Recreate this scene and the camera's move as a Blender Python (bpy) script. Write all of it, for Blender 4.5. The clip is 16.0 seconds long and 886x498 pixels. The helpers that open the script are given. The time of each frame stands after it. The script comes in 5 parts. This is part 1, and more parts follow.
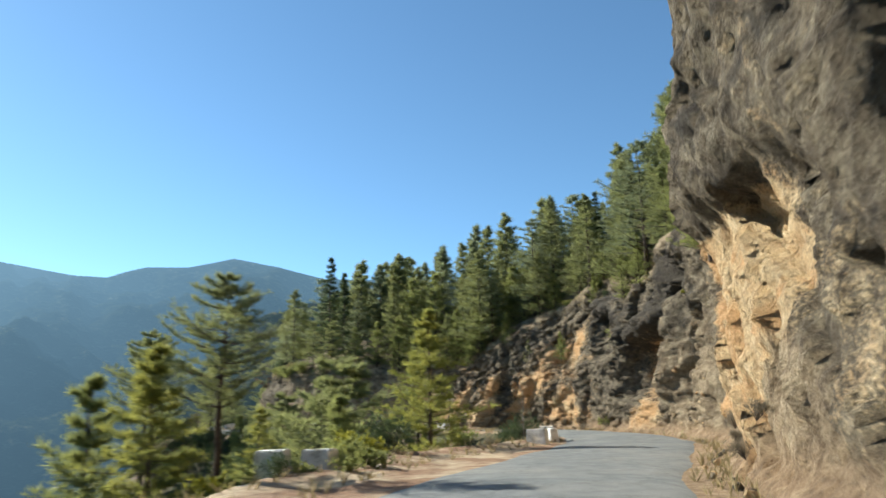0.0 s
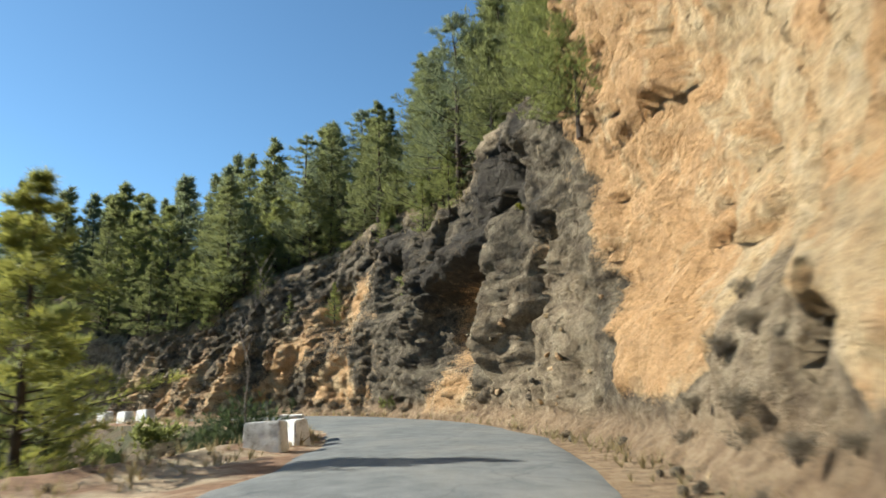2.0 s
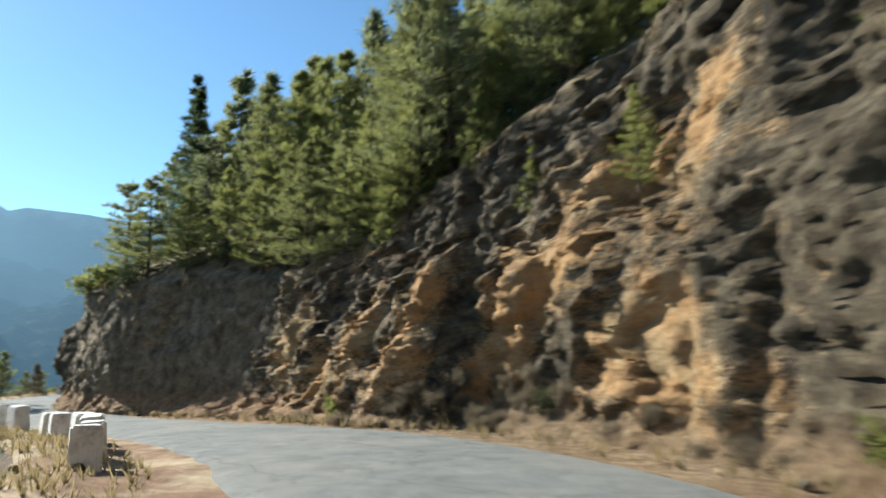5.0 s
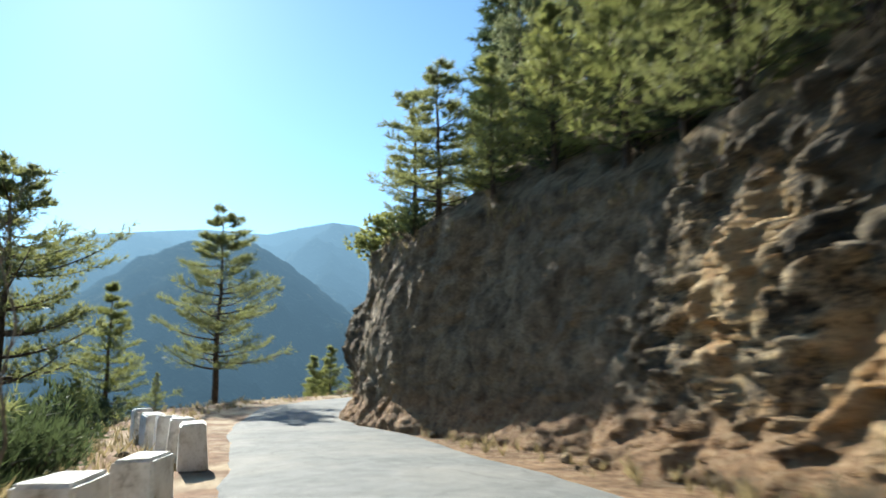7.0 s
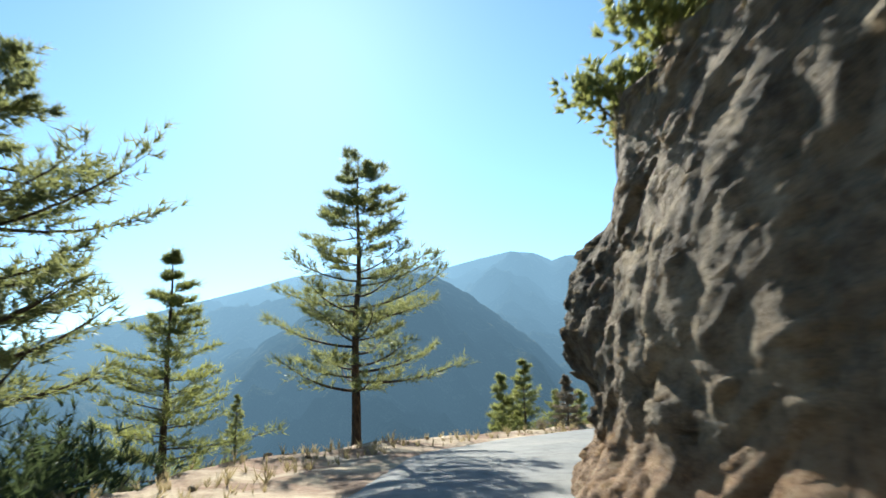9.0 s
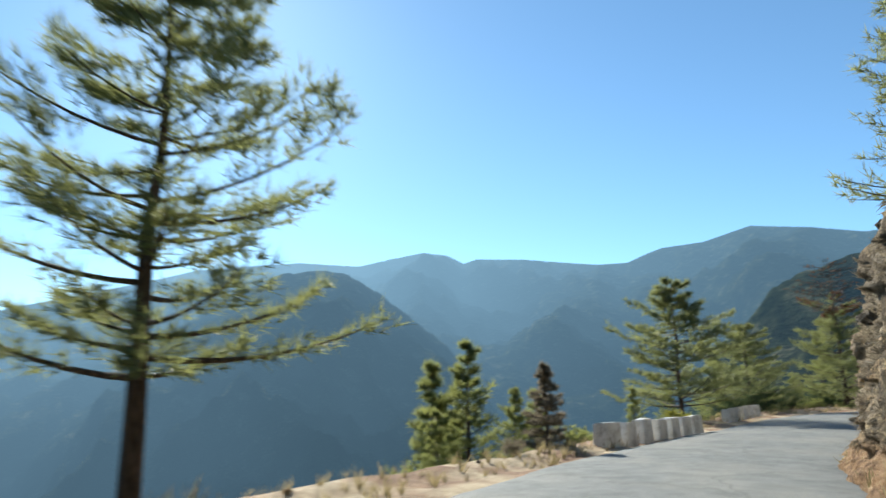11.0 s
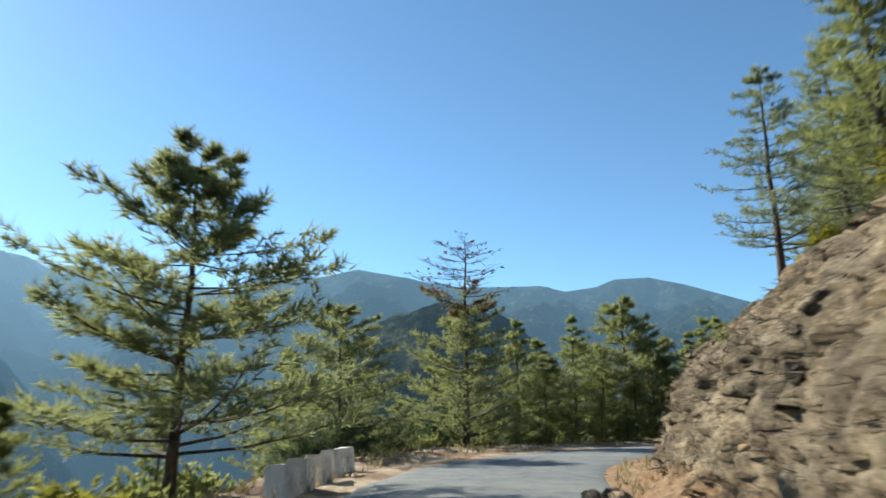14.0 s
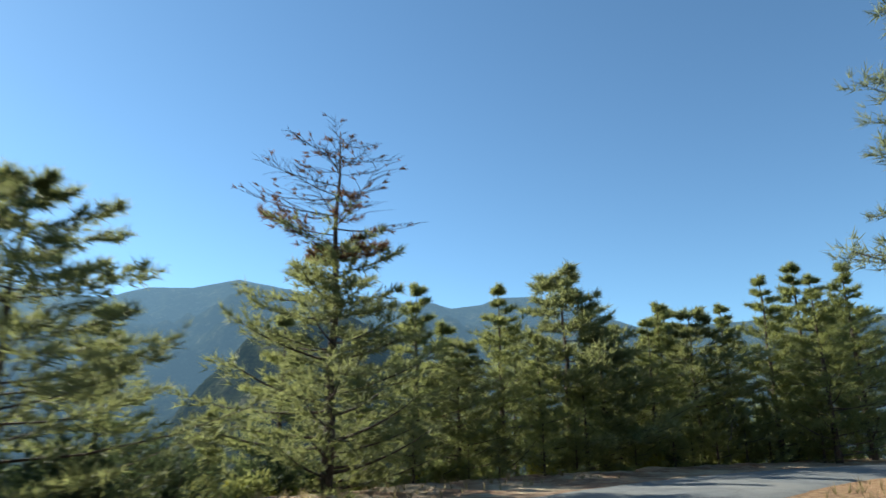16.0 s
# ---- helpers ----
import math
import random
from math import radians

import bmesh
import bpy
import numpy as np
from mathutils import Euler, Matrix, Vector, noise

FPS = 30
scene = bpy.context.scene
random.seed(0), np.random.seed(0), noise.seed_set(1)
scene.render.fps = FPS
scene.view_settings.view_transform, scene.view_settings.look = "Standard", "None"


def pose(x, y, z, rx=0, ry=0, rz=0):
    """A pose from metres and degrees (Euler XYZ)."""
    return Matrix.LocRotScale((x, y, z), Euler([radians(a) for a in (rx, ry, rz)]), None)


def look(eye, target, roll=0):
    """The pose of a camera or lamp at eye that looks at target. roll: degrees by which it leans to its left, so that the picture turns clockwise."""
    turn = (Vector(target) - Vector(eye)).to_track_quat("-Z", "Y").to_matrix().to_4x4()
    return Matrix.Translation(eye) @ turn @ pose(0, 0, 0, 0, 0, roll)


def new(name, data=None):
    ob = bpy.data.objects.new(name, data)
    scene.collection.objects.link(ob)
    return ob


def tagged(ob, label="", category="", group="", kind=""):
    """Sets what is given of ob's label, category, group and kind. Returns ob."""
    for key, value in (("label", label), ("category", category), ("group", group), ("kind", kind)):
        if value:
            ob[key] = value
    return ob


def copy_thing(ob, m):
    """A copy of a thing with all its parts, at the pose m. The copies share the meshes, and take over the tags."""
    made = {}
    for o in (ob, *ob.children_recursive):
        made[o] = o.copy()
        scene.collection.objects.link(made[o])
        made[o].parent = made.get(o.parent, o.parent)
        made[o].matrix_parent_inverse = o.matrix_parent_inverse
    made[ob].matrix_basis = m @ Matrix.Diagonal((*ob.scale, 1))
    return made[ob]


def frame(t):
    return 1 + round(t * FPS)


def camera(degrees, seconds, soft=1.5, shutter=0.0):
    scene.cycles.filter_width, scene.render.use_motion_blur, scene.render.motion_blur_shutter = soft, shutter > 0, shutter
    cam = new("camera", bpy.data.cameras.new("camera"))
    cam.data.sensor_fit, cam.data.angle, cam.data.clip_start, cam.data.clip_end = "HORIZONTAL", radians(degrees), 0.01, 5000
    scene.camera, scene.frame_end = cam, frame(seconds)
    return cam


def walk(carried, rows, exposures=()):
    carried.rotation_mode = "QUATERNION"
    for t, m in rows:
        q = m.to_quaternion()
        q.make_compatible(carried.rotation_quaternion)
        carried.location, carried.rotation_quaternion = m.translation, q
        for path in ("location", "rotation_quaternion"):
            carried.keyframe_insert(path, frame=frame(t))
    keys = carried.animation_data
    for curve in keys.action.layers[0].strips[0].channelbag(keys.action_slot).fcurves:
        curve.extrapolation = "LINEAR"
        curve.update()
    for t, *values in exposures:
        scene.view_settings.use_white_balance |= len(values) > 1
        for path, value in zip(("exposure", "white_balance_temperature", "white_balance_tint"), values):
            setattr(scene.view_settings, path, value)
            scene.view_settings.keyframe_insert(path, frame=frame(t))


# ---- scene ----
cam = camera(66.3, 16.0, shutter=0.5)
PATH = [
    (0, (2.031, 0.07, 1.266), (1.919, 2.009, 1.744), -0.9),
    (0.5, (2.07, 3.243, 1.293), (2.125, 5.187, 1.763), -0.2),
    (1, (2.38, 6.759, 1.195), (2.644, 8.688, 1.655), 0.3),
    (1.5, (3.221, 10.313, 1.224), (3.624, 12.224, 1.657), 0.7),
    (2, (4.012, 13.85, 1.178), (4.516, 15.741, 1.592), -1.7),
    (2.5, (5.11, 17.587, 1.282), (5.584, 19.471, 1.758), -0.6),
    (3, (5.923, 21.465, 1.268), (6.344, 23.359, 1.755), 1.6),
    (3.7, (6.95, 26.75, 1.36), (7.12, 28.67, 1.83), 1.0),
    (4.4, (7.0, 32.1, 1.5), (6.93, 34.03, 1.9), 0.2),
    (5.0, (6.2, 36.4, 1.64), (5.83, 38.32, 1.97), -0.8),
    (5.5, (5.084, 39.977, 1.734), (4.434, 41.843, 2.044), -1.3),
    (6, (3.489, 43.203, 1.535), (2.578, 44.941, 1.922), 0.2),
    (6.5, (1.648, 45.745, 1.583), (0.571, 47.4, 1.9), 1.0),
    (7, (-0.525, 48.423, 1.333), (-1.747, 49.967, 1.681), -0.7),
    (7.5, (-2.722, 50.793, 1.213), (-4.071, 52.218, 1.6), -0.9),
    (8, (-5.346, 53.139, 1.043), (-6.82, 54.44, 1.41), -1.1),
    (8.2, (-6.539, 54.057, 0.98), (-8.047, 55.309, 1.377), -1.1),
    (10.3, (-16.541, 61.286, 1.158), (-18.132, 62.415, 1.599), -1.9),
    (10.5, (-17.656, 62.092, 1.131), (-19.209, 63.271, 1.573), -1.7),
    (11, (-20.252, 64.436, 1.071), (-21.654, 65.793, 1.509), -0.8),
    (11.5, (-22.393, 66.978, 1.103), (-23.577, 68.512, 1.599), 0.4),
    (12, (-24.033, 69.995, 1.085), (-24.937, 71.696, 1.622), -0.9),
    (12.5, (-25.349, 72.996, 1.094), (-26.083, 74.771, 1.651), -0.5),
    (13, (-26.528, 76.605, 1.137), (-27.133, 78.432, 1.679), -0.8),
    (13.5, (-27.628, 81.063, 1.179), (-28.142, 82.932, 1.672), -0.5),
    (14, (-28.664, 84.7, 1.118), (-29.116, 86.58, 1.632), -0.1),
    (14.5, (-29.512, 88.086, 1.133), (-29.885, 89.969, 1.693), -2.2),
    (15, (-30.166, 92.05, 1.184), (-30.49, 93.938, 1.76), -3.1),
    (15.5, (-30.78, 95.801, 1.524), (-31.016, 97.711, 2.066), -1.0),
    (16, (-31.062, 98.859, 1.441), (-31.189, 100.776, 1.998), -0.4),
]
walk(cam, [(t, look(eye, target, roll)) for t, eye, target, roll in PATH],
     exposures=[(0, 1.05), (2.5, 1.0), (5.5, 1.1), (8, 1.3), (10.5, 1.28), (11, 1.0), (12, 1.1), (12.5, 1.12), (14, 1.07), (15, 0.97), (16, 0.98)])

# ---- light ----
SUN_AZ, SUN_EL = 65.7, 32.0          # degrees to the left of +y, and up
SUN_DIR = Vector((-math.sin(radians(SUN_AZ)) * math.cos(radians(SUN_EL)),
                  math.cos(radians(SUN_AZ)) * math.cos(radians(SUN_EL)), math.sin(radians(SUN_EL))))
world = bpy.data.worlds.new("sky")
scene.world = world
world.use_nodes = True
sky = world.node_tree.nodes.new("ShaderNodeTexSky")
sky.sky_type, sky.sun_disc = "NISHITA", False
sky.sun_elevation, sky.sun_rotation = radians(SUN_EL), radians(-SUN_AZ)
sky.altitude, sky.air_density, sky.dust_density, sky.ozone_density = 2400, 1.0, 0.7, 1.0
back_node = world.node_tree.nodes["Background"]
back_node.inputs["Strength"].default_value = 0.1
tint = world.node_tree.nodes.new("ShaderNodeMix")
tint.data_type, tint.blend_type = "RGBA", "MULTIPLY"
tint.inputs[0].default_value, tint.inputs[7].default_value = 1.0, (0.70, 0.965, 1.01, 1)
world.node_tree.links.new(sky.outputs[0], tint.inputs[6])
world.node_tree.links.new(tint.outputs[2], back_node.inputs["Color"])
sun = new("sun", bpy.data.lights.new("sun", "SUN"))
sun.data.energy, sun.data.angle, sun.data.color = 5.0, radians(0.5), (0.965, 0.955, 0.87)
sun.matrix_world = look(SUN_DIR * 400, (0, 0, 0))


# ---- materials ----
def material(name, rough=0.9):
    mat = bpy.data.materials.new(name)
    mat.use_nodes = True
    b = mat.node_tree.nodes["Principled BSDF"]
    b.inputs["Roughness"].default_value = rough
    b.inputs["Specular IOR Level"].default_value = 0.25
    return mat, mat.node_tree.nodes, mat.node_tree.links, b


def noise_node(nodes, links, coord, scale, detail=6.0, rough=0.6, dist=0.0):
    n = nodes.new("ShaderNodeTexNoise")
    n.inputs["Scale"].default_value, n.inputs["Detail"].default_value = scale, detail
    n.inputs["Roughness"].default_value, n.inputs["Distortion"].default_value = rough, dist
    links.new(coord, n.inputs["Vector"])
    return n.outputs["Fac"]


def ramp(nodes, links, fac, stops):
    r = nodes.new("ShaderNodeValToRGB")
    e = r.color_ramp.elements
    while len(e) < len(stops):
        e.new(0.5)
    for el, (p, c) in zip(e, stops):
        el.position, el.color = p, (*c, 1)
    links.new(fac, r.inputs[0])
    return r.outputs[0]


def mix(nodes, links, fac, a, b, kind="MIX"):
    n = nodes.new("ShaderNodeMix")
    n.data_type, n.blend_type = "RGBA", kind
    for sock, v in ((n.inputs[0], fac), (n.inputs[6], a), (n.inputs[7], b)):
        if isinstance(v, (int, float)):
            sock.default_value = v
        elif isinstance(v, tuple):
            sock.default_value = (*v, 1)
        else:
            links.new(v, sock)
    return n.outputs[2]


def math_node(nodes, links, op, a, b=0.0):
    n = nodes.new("ShaderNodeMath")
    n.operation = op
    n.use_clamp = op == "MULTIPLY_ADD"
    for sock, v in zip(n.inputs, (a, b)):
        if isinstance(v, (int, float)):
            sock.default_value = v
        else:
            links.new(v, sock)
    return n.outputs[0]


def bump(nodes, links, b, height, dist=0.05, strength=1.0):
    n = nodes.new("ShaderNodeBump")
    n.inputs["Distance"].default_value, n.inputs["Strength"].default_value = dist, strength
    links.new(height, n.inputs["Height"])
    links.new(n.outputs[0], b.inputs["Normal"])


def position(nodes):
    return nodes.new("ShaderNodeNewGeometry").outputs["Position"]


def attribute(nodes, name):
    n = nodes.new("ShaderNodeAttribute")
    n.attribute_name = name
    return n.outputs["Fac"]


def rock_material():
    """Sandstone: golden fresh faces where 'fresh' is high, grey-brown weathered crust and soil elsewhere."""
    mat, nodes, links, b = material("weathered_sandstone", 0.92)
    p = position(nodes)
    big = noise_node(nodes, links, p, 0.45, 8, 0.62)
    mid = noise_node(nodes, links, p, 2.3, 8, 0.65, 0.4)
    fine = noise_node(nodes, links, p, 14.0, 5, 0.7)
    fresh_col = ramp(nodes, links, mid, [(0.26, (0.42, 0.245, 0.115)), (0.38, (0.57, 0.385, 0.20)), (0.54, (0.66, 0.485, 0.275)), (0.75, (0.73, 0.58, 0.37))])
    crust_col = ramp(nodes, links, mid, [(0.30, (0.038, 0.029, 0.02)), (0.44, (0.122, 0.096, 0.064)), (0.58, (0.218, 0.178, 0.12)), (0.78, (0.375, 0.315, 0.22))])
    soil_col = ramp(nodes, links, mid, [(0.30, (0.15, 0.108, 0.066)), (0.44, (0.31, 0.232, 0.145)), (0.60, (0.48, 0.375, 0.24)), (0.78, (0.60, 0.49, 0.33))])
    soil_col = mix(nodes, links, 0.6, soil_col, ramp(nodes, links, big, [(0.36, (0.5, 0.47, 0.45)), (0.56, (1, 1, 1))]), "MULTIPLY")
    f = math_node(nodes, links, "ADD", attribute(nodes, "fresh"), math_node(nodes, links, "MULTIPLY", math_node(nodes, links, "SUBTRACT", big, 0.5), 1.6))
    f = math_node(nodes, links, "ADD", f, math_node(nodes, links, "MULTIPLY", math_node(nodes, links, "SUBTRACT", mid, 0.5), 0.8))
    ochre = math_node(nodes, links, "ADD", noise_node(nodes, links, p, 0.9, 5, 0.6, 0.6), attribute(nodes, "ochre"))
    fresh_col = mix(nodes, links, ramp(nodes, links, ochre, [(0.52, (0, 0, 0)), (0.64, (0.75, 0.75, 0.75))]), fresh_col, (0.60, 0.34, 0.15))
    f = math_node(nodes, links, "ADD", f, math_node(nodes, links, "MULTIPLY", math_node(nodes, links, "SUBTRACT", fine, 0.5), 1.1))
    fac = ramp(nodes, links, f, [(0.34, (0, 0, 0)), (0.66, (1, 1, 1))])
    col = mix(nodes, links, fac, crust_col, fresh_col)
    col = mix(nodes, links, attribute(nodes, "soil"), col, soil_col)
    col = mix(nodes, links, 0.42, col, ramp(nodes, links, fine, [(0.36, (0.28, 0.28, 0.28)), (0.52, (1, 1, 1))]), "MULTIPLY")
    grit = noise_node(nodes, links, p, 45.0, 3, 0.7)
    col = mix(nodes, links, 0.36, col, ramp(nodes, links, grit, [(0.36, (0.45, 0.44, 0.43)), (0.54, (1, 1, 1))]), "MULTIPLY")
    lichen = math_node(nodes, links, "ADD", attribute(nodes, "varnish"), math_node(nodes, links, "MULTIPLY", math_node(nodes, links, "SUBTRACT", noise_node(nodes, links, p, 0.8, 7, 0.65, 0.5), 0.5), 2.2))
    col = mix(nodes, links, ramp(nodes, links, lichen, [(0.44, (0, 0, 0)), (0.66, (0.8, 0.8, 0.8))]), col, (0.048, 0.041, 0.033))
    mp = nodes.new("ShaderNodeMapping")
    mp.inputs["Scale"].default_value = (1.9, 1.9, 0.16)
    links.new(p, mp.inputs["Vector"])
    streak = noise_node(nodes, links, mp.outputs[0], 1.0, 7, 0.65, 0.3)
    col = mix(nodes, links, 0.32, col, ramp(nodes, links, streak, [(0.36, (0.42, 0.40, 0.38)), (0.52, (1, 1, 1)), (0.66, (1.0, 0.98, 0.93))]), "MULTIPLY")
    mp2 = nodes.new("ShaderNodeMapping")
    mp2.inputs["Rotation"].default_value, mp2.inputs["Scale"].default_value = (0.85, 0.3, 0.2), (0.75, 0.75, 2.6)
    links.new(p, mp2.inputs["Vector"])
    bed = noise_node(nodes, links, mp2.outputs[0], 1.0, 8, 0.62, 0.25)
    # bedding lines, with thin slab shadows put into the colour
    col = mix(nodes, links, 0.4, col, ramp(nodes, links, bed, [(0.34, (0.36, 0.32, 0.30)), (0.44, (0.85, 0.84, 0.82)), (0.5, (1, 1, 1))]), "MULTIPLY")
    needles = ramp(nodes, links, noise_node(nodes, links, p, 5.0, 7, 0.7), [(0.32, (0.10, 0.055, 0.03)), (0.5, (0.33, 0.195, 0.10)), (0.72, (0.50, 0.36, 0.21))])
    col = mix(nodes, links, attribute(nodes, "litter"), col, needles)
    links.new(col, b.inputs["Base Color"])
    vor = nodes.new("ShaderNodeTexVoronoi")
    vor.feature, vor.inputs["Scale"].default_value = "DISTANCE_TO_EDGE", 0.9
    warp = nodes.new("ShaderNodeVectorMath")
    warp.operation = "ADD"
    nn = nodes.new("ShaderNodeTexNoise")
    nn.inputs["Scale"].default_value, nn.inputs["Detail"].default_value = 1.7, 5
    links.new(p, nn.inputs["Vector"])
    links.new(p, warp.inputs[0])
    links.new(nn.outputs["Color"], warp.inputs[1])
    links.new(warp.outputs[0], vor.inputs["Vector"])
    crack = ramp(nodes, links, vor.outputs["Distance"], [(0.0, (0, 0, 0)), (0.16, (1, 1, 1))])
    chip = noise_node(nodes, links, p, 6.0, 8, 0.75)
    h = math_node(nodes, links, "ADD", math_node(nodes, links, "ADD", mid, math_node(nodes, links, "MULTIPLY", chip, 1.0)), math_node(nodes, links, "MULTIPLY", fine, 0.8))
    h = math_node(nodes, links, "ADD", h, math_node(nodes, links, "MULTIPLY", math_node(nodes, links, "ADD", math_node(nodes, links, "MULTIPLY", bed, 0.5), streak), 0.9))
    bump(nodes, links, b, math_node(nodes, links, "ADD", h, math_node(nodes, links, "MULTIPLY", crack, 0.3)), 0.13)
    return mat


def ground_material():
    """Dry slope: litter, soil and straw-coloured grass."""
    mat, nodes, links, b = material("dry_slope", 0.95)
    p = position(nodes)
    a, c = noise_node(nodes, links, p, 0.25, 7), noise_node(nodes, links, p, 4.0, 6, 0.7)
    soil = ramp(nodes, links, c, [(0.3, (0.05, 0.035, 0.022)), (0.55, (0.15, 0.10, 0.06)), (0.75, (0.28, 0.21, 0.12))])
    green = ramp(nodes, links, c, [(0.3, (0.025, 0.032, 0.014)), (0.7, (0.09, 0.10, 0.035))])
    links.new(mix(nodes, links, ramp(nodes, links, a, [(0.42, (0, 0, 0)), (0.6, (1, 1, 1))]), soil, green), b.inputs["Base Color"])
    bump(nodes, links, b, c, 0.12)
    return mat


def dirt_material():
    """Road verge: pale tan dust, reddish pine litter, small stones."""
    mat, nodes, links, b = material("verge_dirt", 0.95)
    p = position(nodes)
    a, c, d = noise_node(nodes, links, p, 0.55, 6, 0.6, 0.3), noise_node(nodes, links, p, 3.5, 7, 0.7), noise_node(nodes, links, p, 30, 3, 0.7)
    dust = ramp(nodes, links, c, [(0.3, (0.34, 0.25, 0.155)), (0.6, (0.52, 0.415, 0.275)), (0.8, (0.62, 0.52, 0.37))])
    litter = ramp(nodes, links, c, [(0.3, (0.15, 0.085, 0.05)), (0.55, (0.28, 0.165, 0.095)), (0.8, (0.40, 0.27, 0.165))])
    col = mix(nodes, links, ramp(nodes, links, a, [(0.4, (0, 0, 0)), (0.56, (1, 1, 1))]), dust, litter)
    col = mix(nodes, links, 0.4, col, ramp(nodes, links, d, [(0.35, (0.45, 0.45, 0.45)), (0.6, (1, 1, 1))]), "MULTIPLY")
    links.new(col, b.inputs["Base Color"])
    bump(nodes, links, b, math_node(nodes, links, "ADD", c, math_node(nodes, links, "MULTIPLY", d, 0.3)), 0.07)
    return mat


def asphalt_material():
    """Old grey bleached asphalt with patches, cracks and dust."""
    mat, nodes, links, b = material("bleached_asphalt", 0.85)
    p = position(nodes)
    a, c, d = noise_node(nodes, links, p, 0.35, 6, 0.6), noise_node(nodes, links, p, 2.2, 6, 0.65, 0.5), noise_node(nodes, links, p, 60, 2, 0.6)
    col = ramp(nodes, links, c, [(0.3, (0.125, 0.132, 0.128)), (0.5, (0.175, 0.183, 0.176)), (0.72, (0.23, 0.235, 0.222))])
    col = mix(nodes, links, ramp(nodes, links, a, [(0.45, (0, 0, 0)), (0.65, (0.55, 0.55, 0.55))]), col, (0.27, 0.26, 0.225))
    col = mix(nodes, links, 0.45, col, ramp(nodes, links, d, [(0.3, (0.55, 0.55, 0.55)), (0.62, (1, 1, 1))]), "MULTIPLY")
    vor = nodes.new("ShaderNodeTexVoronoi")
    vor.feature, vor.inputs["Scale"].default_value = "DISTANCE_TO_EDGE", 0.33
    warp = nodes.new("ShaderNodeVectorMath")
    warp.operation = "ADD"
    links.new(p, warp.inputs[0])
    nn = nodes.new("ShaderNodeTexNoise")
    nn.inputs["Scale"].default_value, nn.inputs["Detail"].default_value = 1.4, 6
    links.new(p, nn.inputs["Vector"])
    links.new(nn.outputs["Color"], warp.inputs[1])
    links.new(warp.outputs[0], vor.inputs["Vector"])
    crack = ramp(nodes, links, vor.outputs["Distance"], [(0.004, (0.35, 0.35, 0.35)), (0.014, (1, 1, 1))])
    col = mix(nodes, links, math_node(nodes, links, "MULTIPLY", a, 0.6), col, crack, "MULTIPLY")
    links.new(col, b.inputs["Base Color"])
    bump(nodes, links, b, math_node(nodes, links, "ADD", d, c), 0.012)
    return mat


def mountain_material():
    """Far forested slopes: dark conifer cover, with blue haze painted over it as a glow that grows with distance
    (glowing backdrop).
    """
    mat, nodes, links, b = material("far_forest_painted_haze", 1.0)
    b.inputs["Specular IOR Level"].default_value = 0.0
    p = position(nodes)
    a, c, d = noise_node(nodes, links, p, 0.004, 8, 0.6), noise_node(nodes, links, p, 0.03, 7, 0.7), noise_node(nodes, links, p, 0.16, 4, 0.8)
    wood = ramp(nodes, links, c, [(0.36, (0.008, 0.015, 0.009)), (0.54, (0.05, 0.062, 0.03)), (0.70, (0.26, 0.23, 0.13))])
    wood = mix(nodes, links, ramp(nodes, links, a, [(0.55, (0, 0, 0)), (0.72, (0.5, 0.5, 0.5))]), wood, (0.10, 0.085, 0.055))
    wood = mix(nodes, links, 0.7, wood, ramp(nodes, links, d, [(0.35, (0.3, 0.3, 0.3)), (0.65, (1, 1, 1))]), "MULTIPLY")
    links.new(wood, b.inputs["Base Color"])
    bump(nodes, links, b, math_node(nodes, links, "ADD", c, math_node(nodes, links, "MULTIPLY", d, 0.5)), 26.0)
    # haze is painted: blue emission mixed over the forest colour
    painted_haze = attribute(nodes, "painted_haze")
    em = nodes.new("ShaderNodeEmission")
    links.new(ramp(nodes, links, painted_haze, [(0.0, (0.026, 0.055, 0.074)), (0.5, (0.098, 0.188, 0.268)), (1.0, (0.20, 0.365, 0.50))]), em.inputs["Color"])
    em.inputs["Strength"].default_value = HAZE_GLOW
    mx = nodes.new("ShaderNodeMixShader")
    links.new(painted_haze, mx.inputs[0])
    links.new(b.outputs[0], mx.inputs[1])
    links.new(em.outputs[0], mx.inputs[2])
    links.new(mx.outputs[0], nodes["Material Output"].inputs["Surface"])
    return mat


def foliage_material(name, dark, light, through_col):
    """Needles: colour varies from tuft to tuft and tree to tree, with crown shade painted in; light passes through thin
    tufts.
    """
    mat, nodes, links, b = material(name, 0.6)
    o = nodes.new("ShaderNodeObjectInfo")
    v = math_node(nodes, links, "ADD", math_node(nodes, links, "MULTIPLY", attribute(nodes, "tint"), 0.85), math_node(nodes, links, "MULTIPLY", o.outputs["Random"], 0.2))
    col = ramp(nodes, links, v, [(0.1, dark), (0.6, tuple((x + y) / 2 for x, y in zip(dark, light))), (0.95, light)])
    links.new(col, b.inputs["Base Color"])
    tr = nodes.new("ShaderNodeBsdfTranslucent")
    links.new(mix(nodes, links, 0.65, col, through_col), tr.inputs["Color"])
    mx = nodes.new("ShaderNodeMixShader")
    mx.inputs[0].default_value = 0.42
    links.new(b.outputs[0], mx.inputs[1])
    links.new(tr.outputs[0], mx.inputs[2])
    links.new(mx.outputs[0], nodes["Material Output"].inputs["Surface"])
    return mat


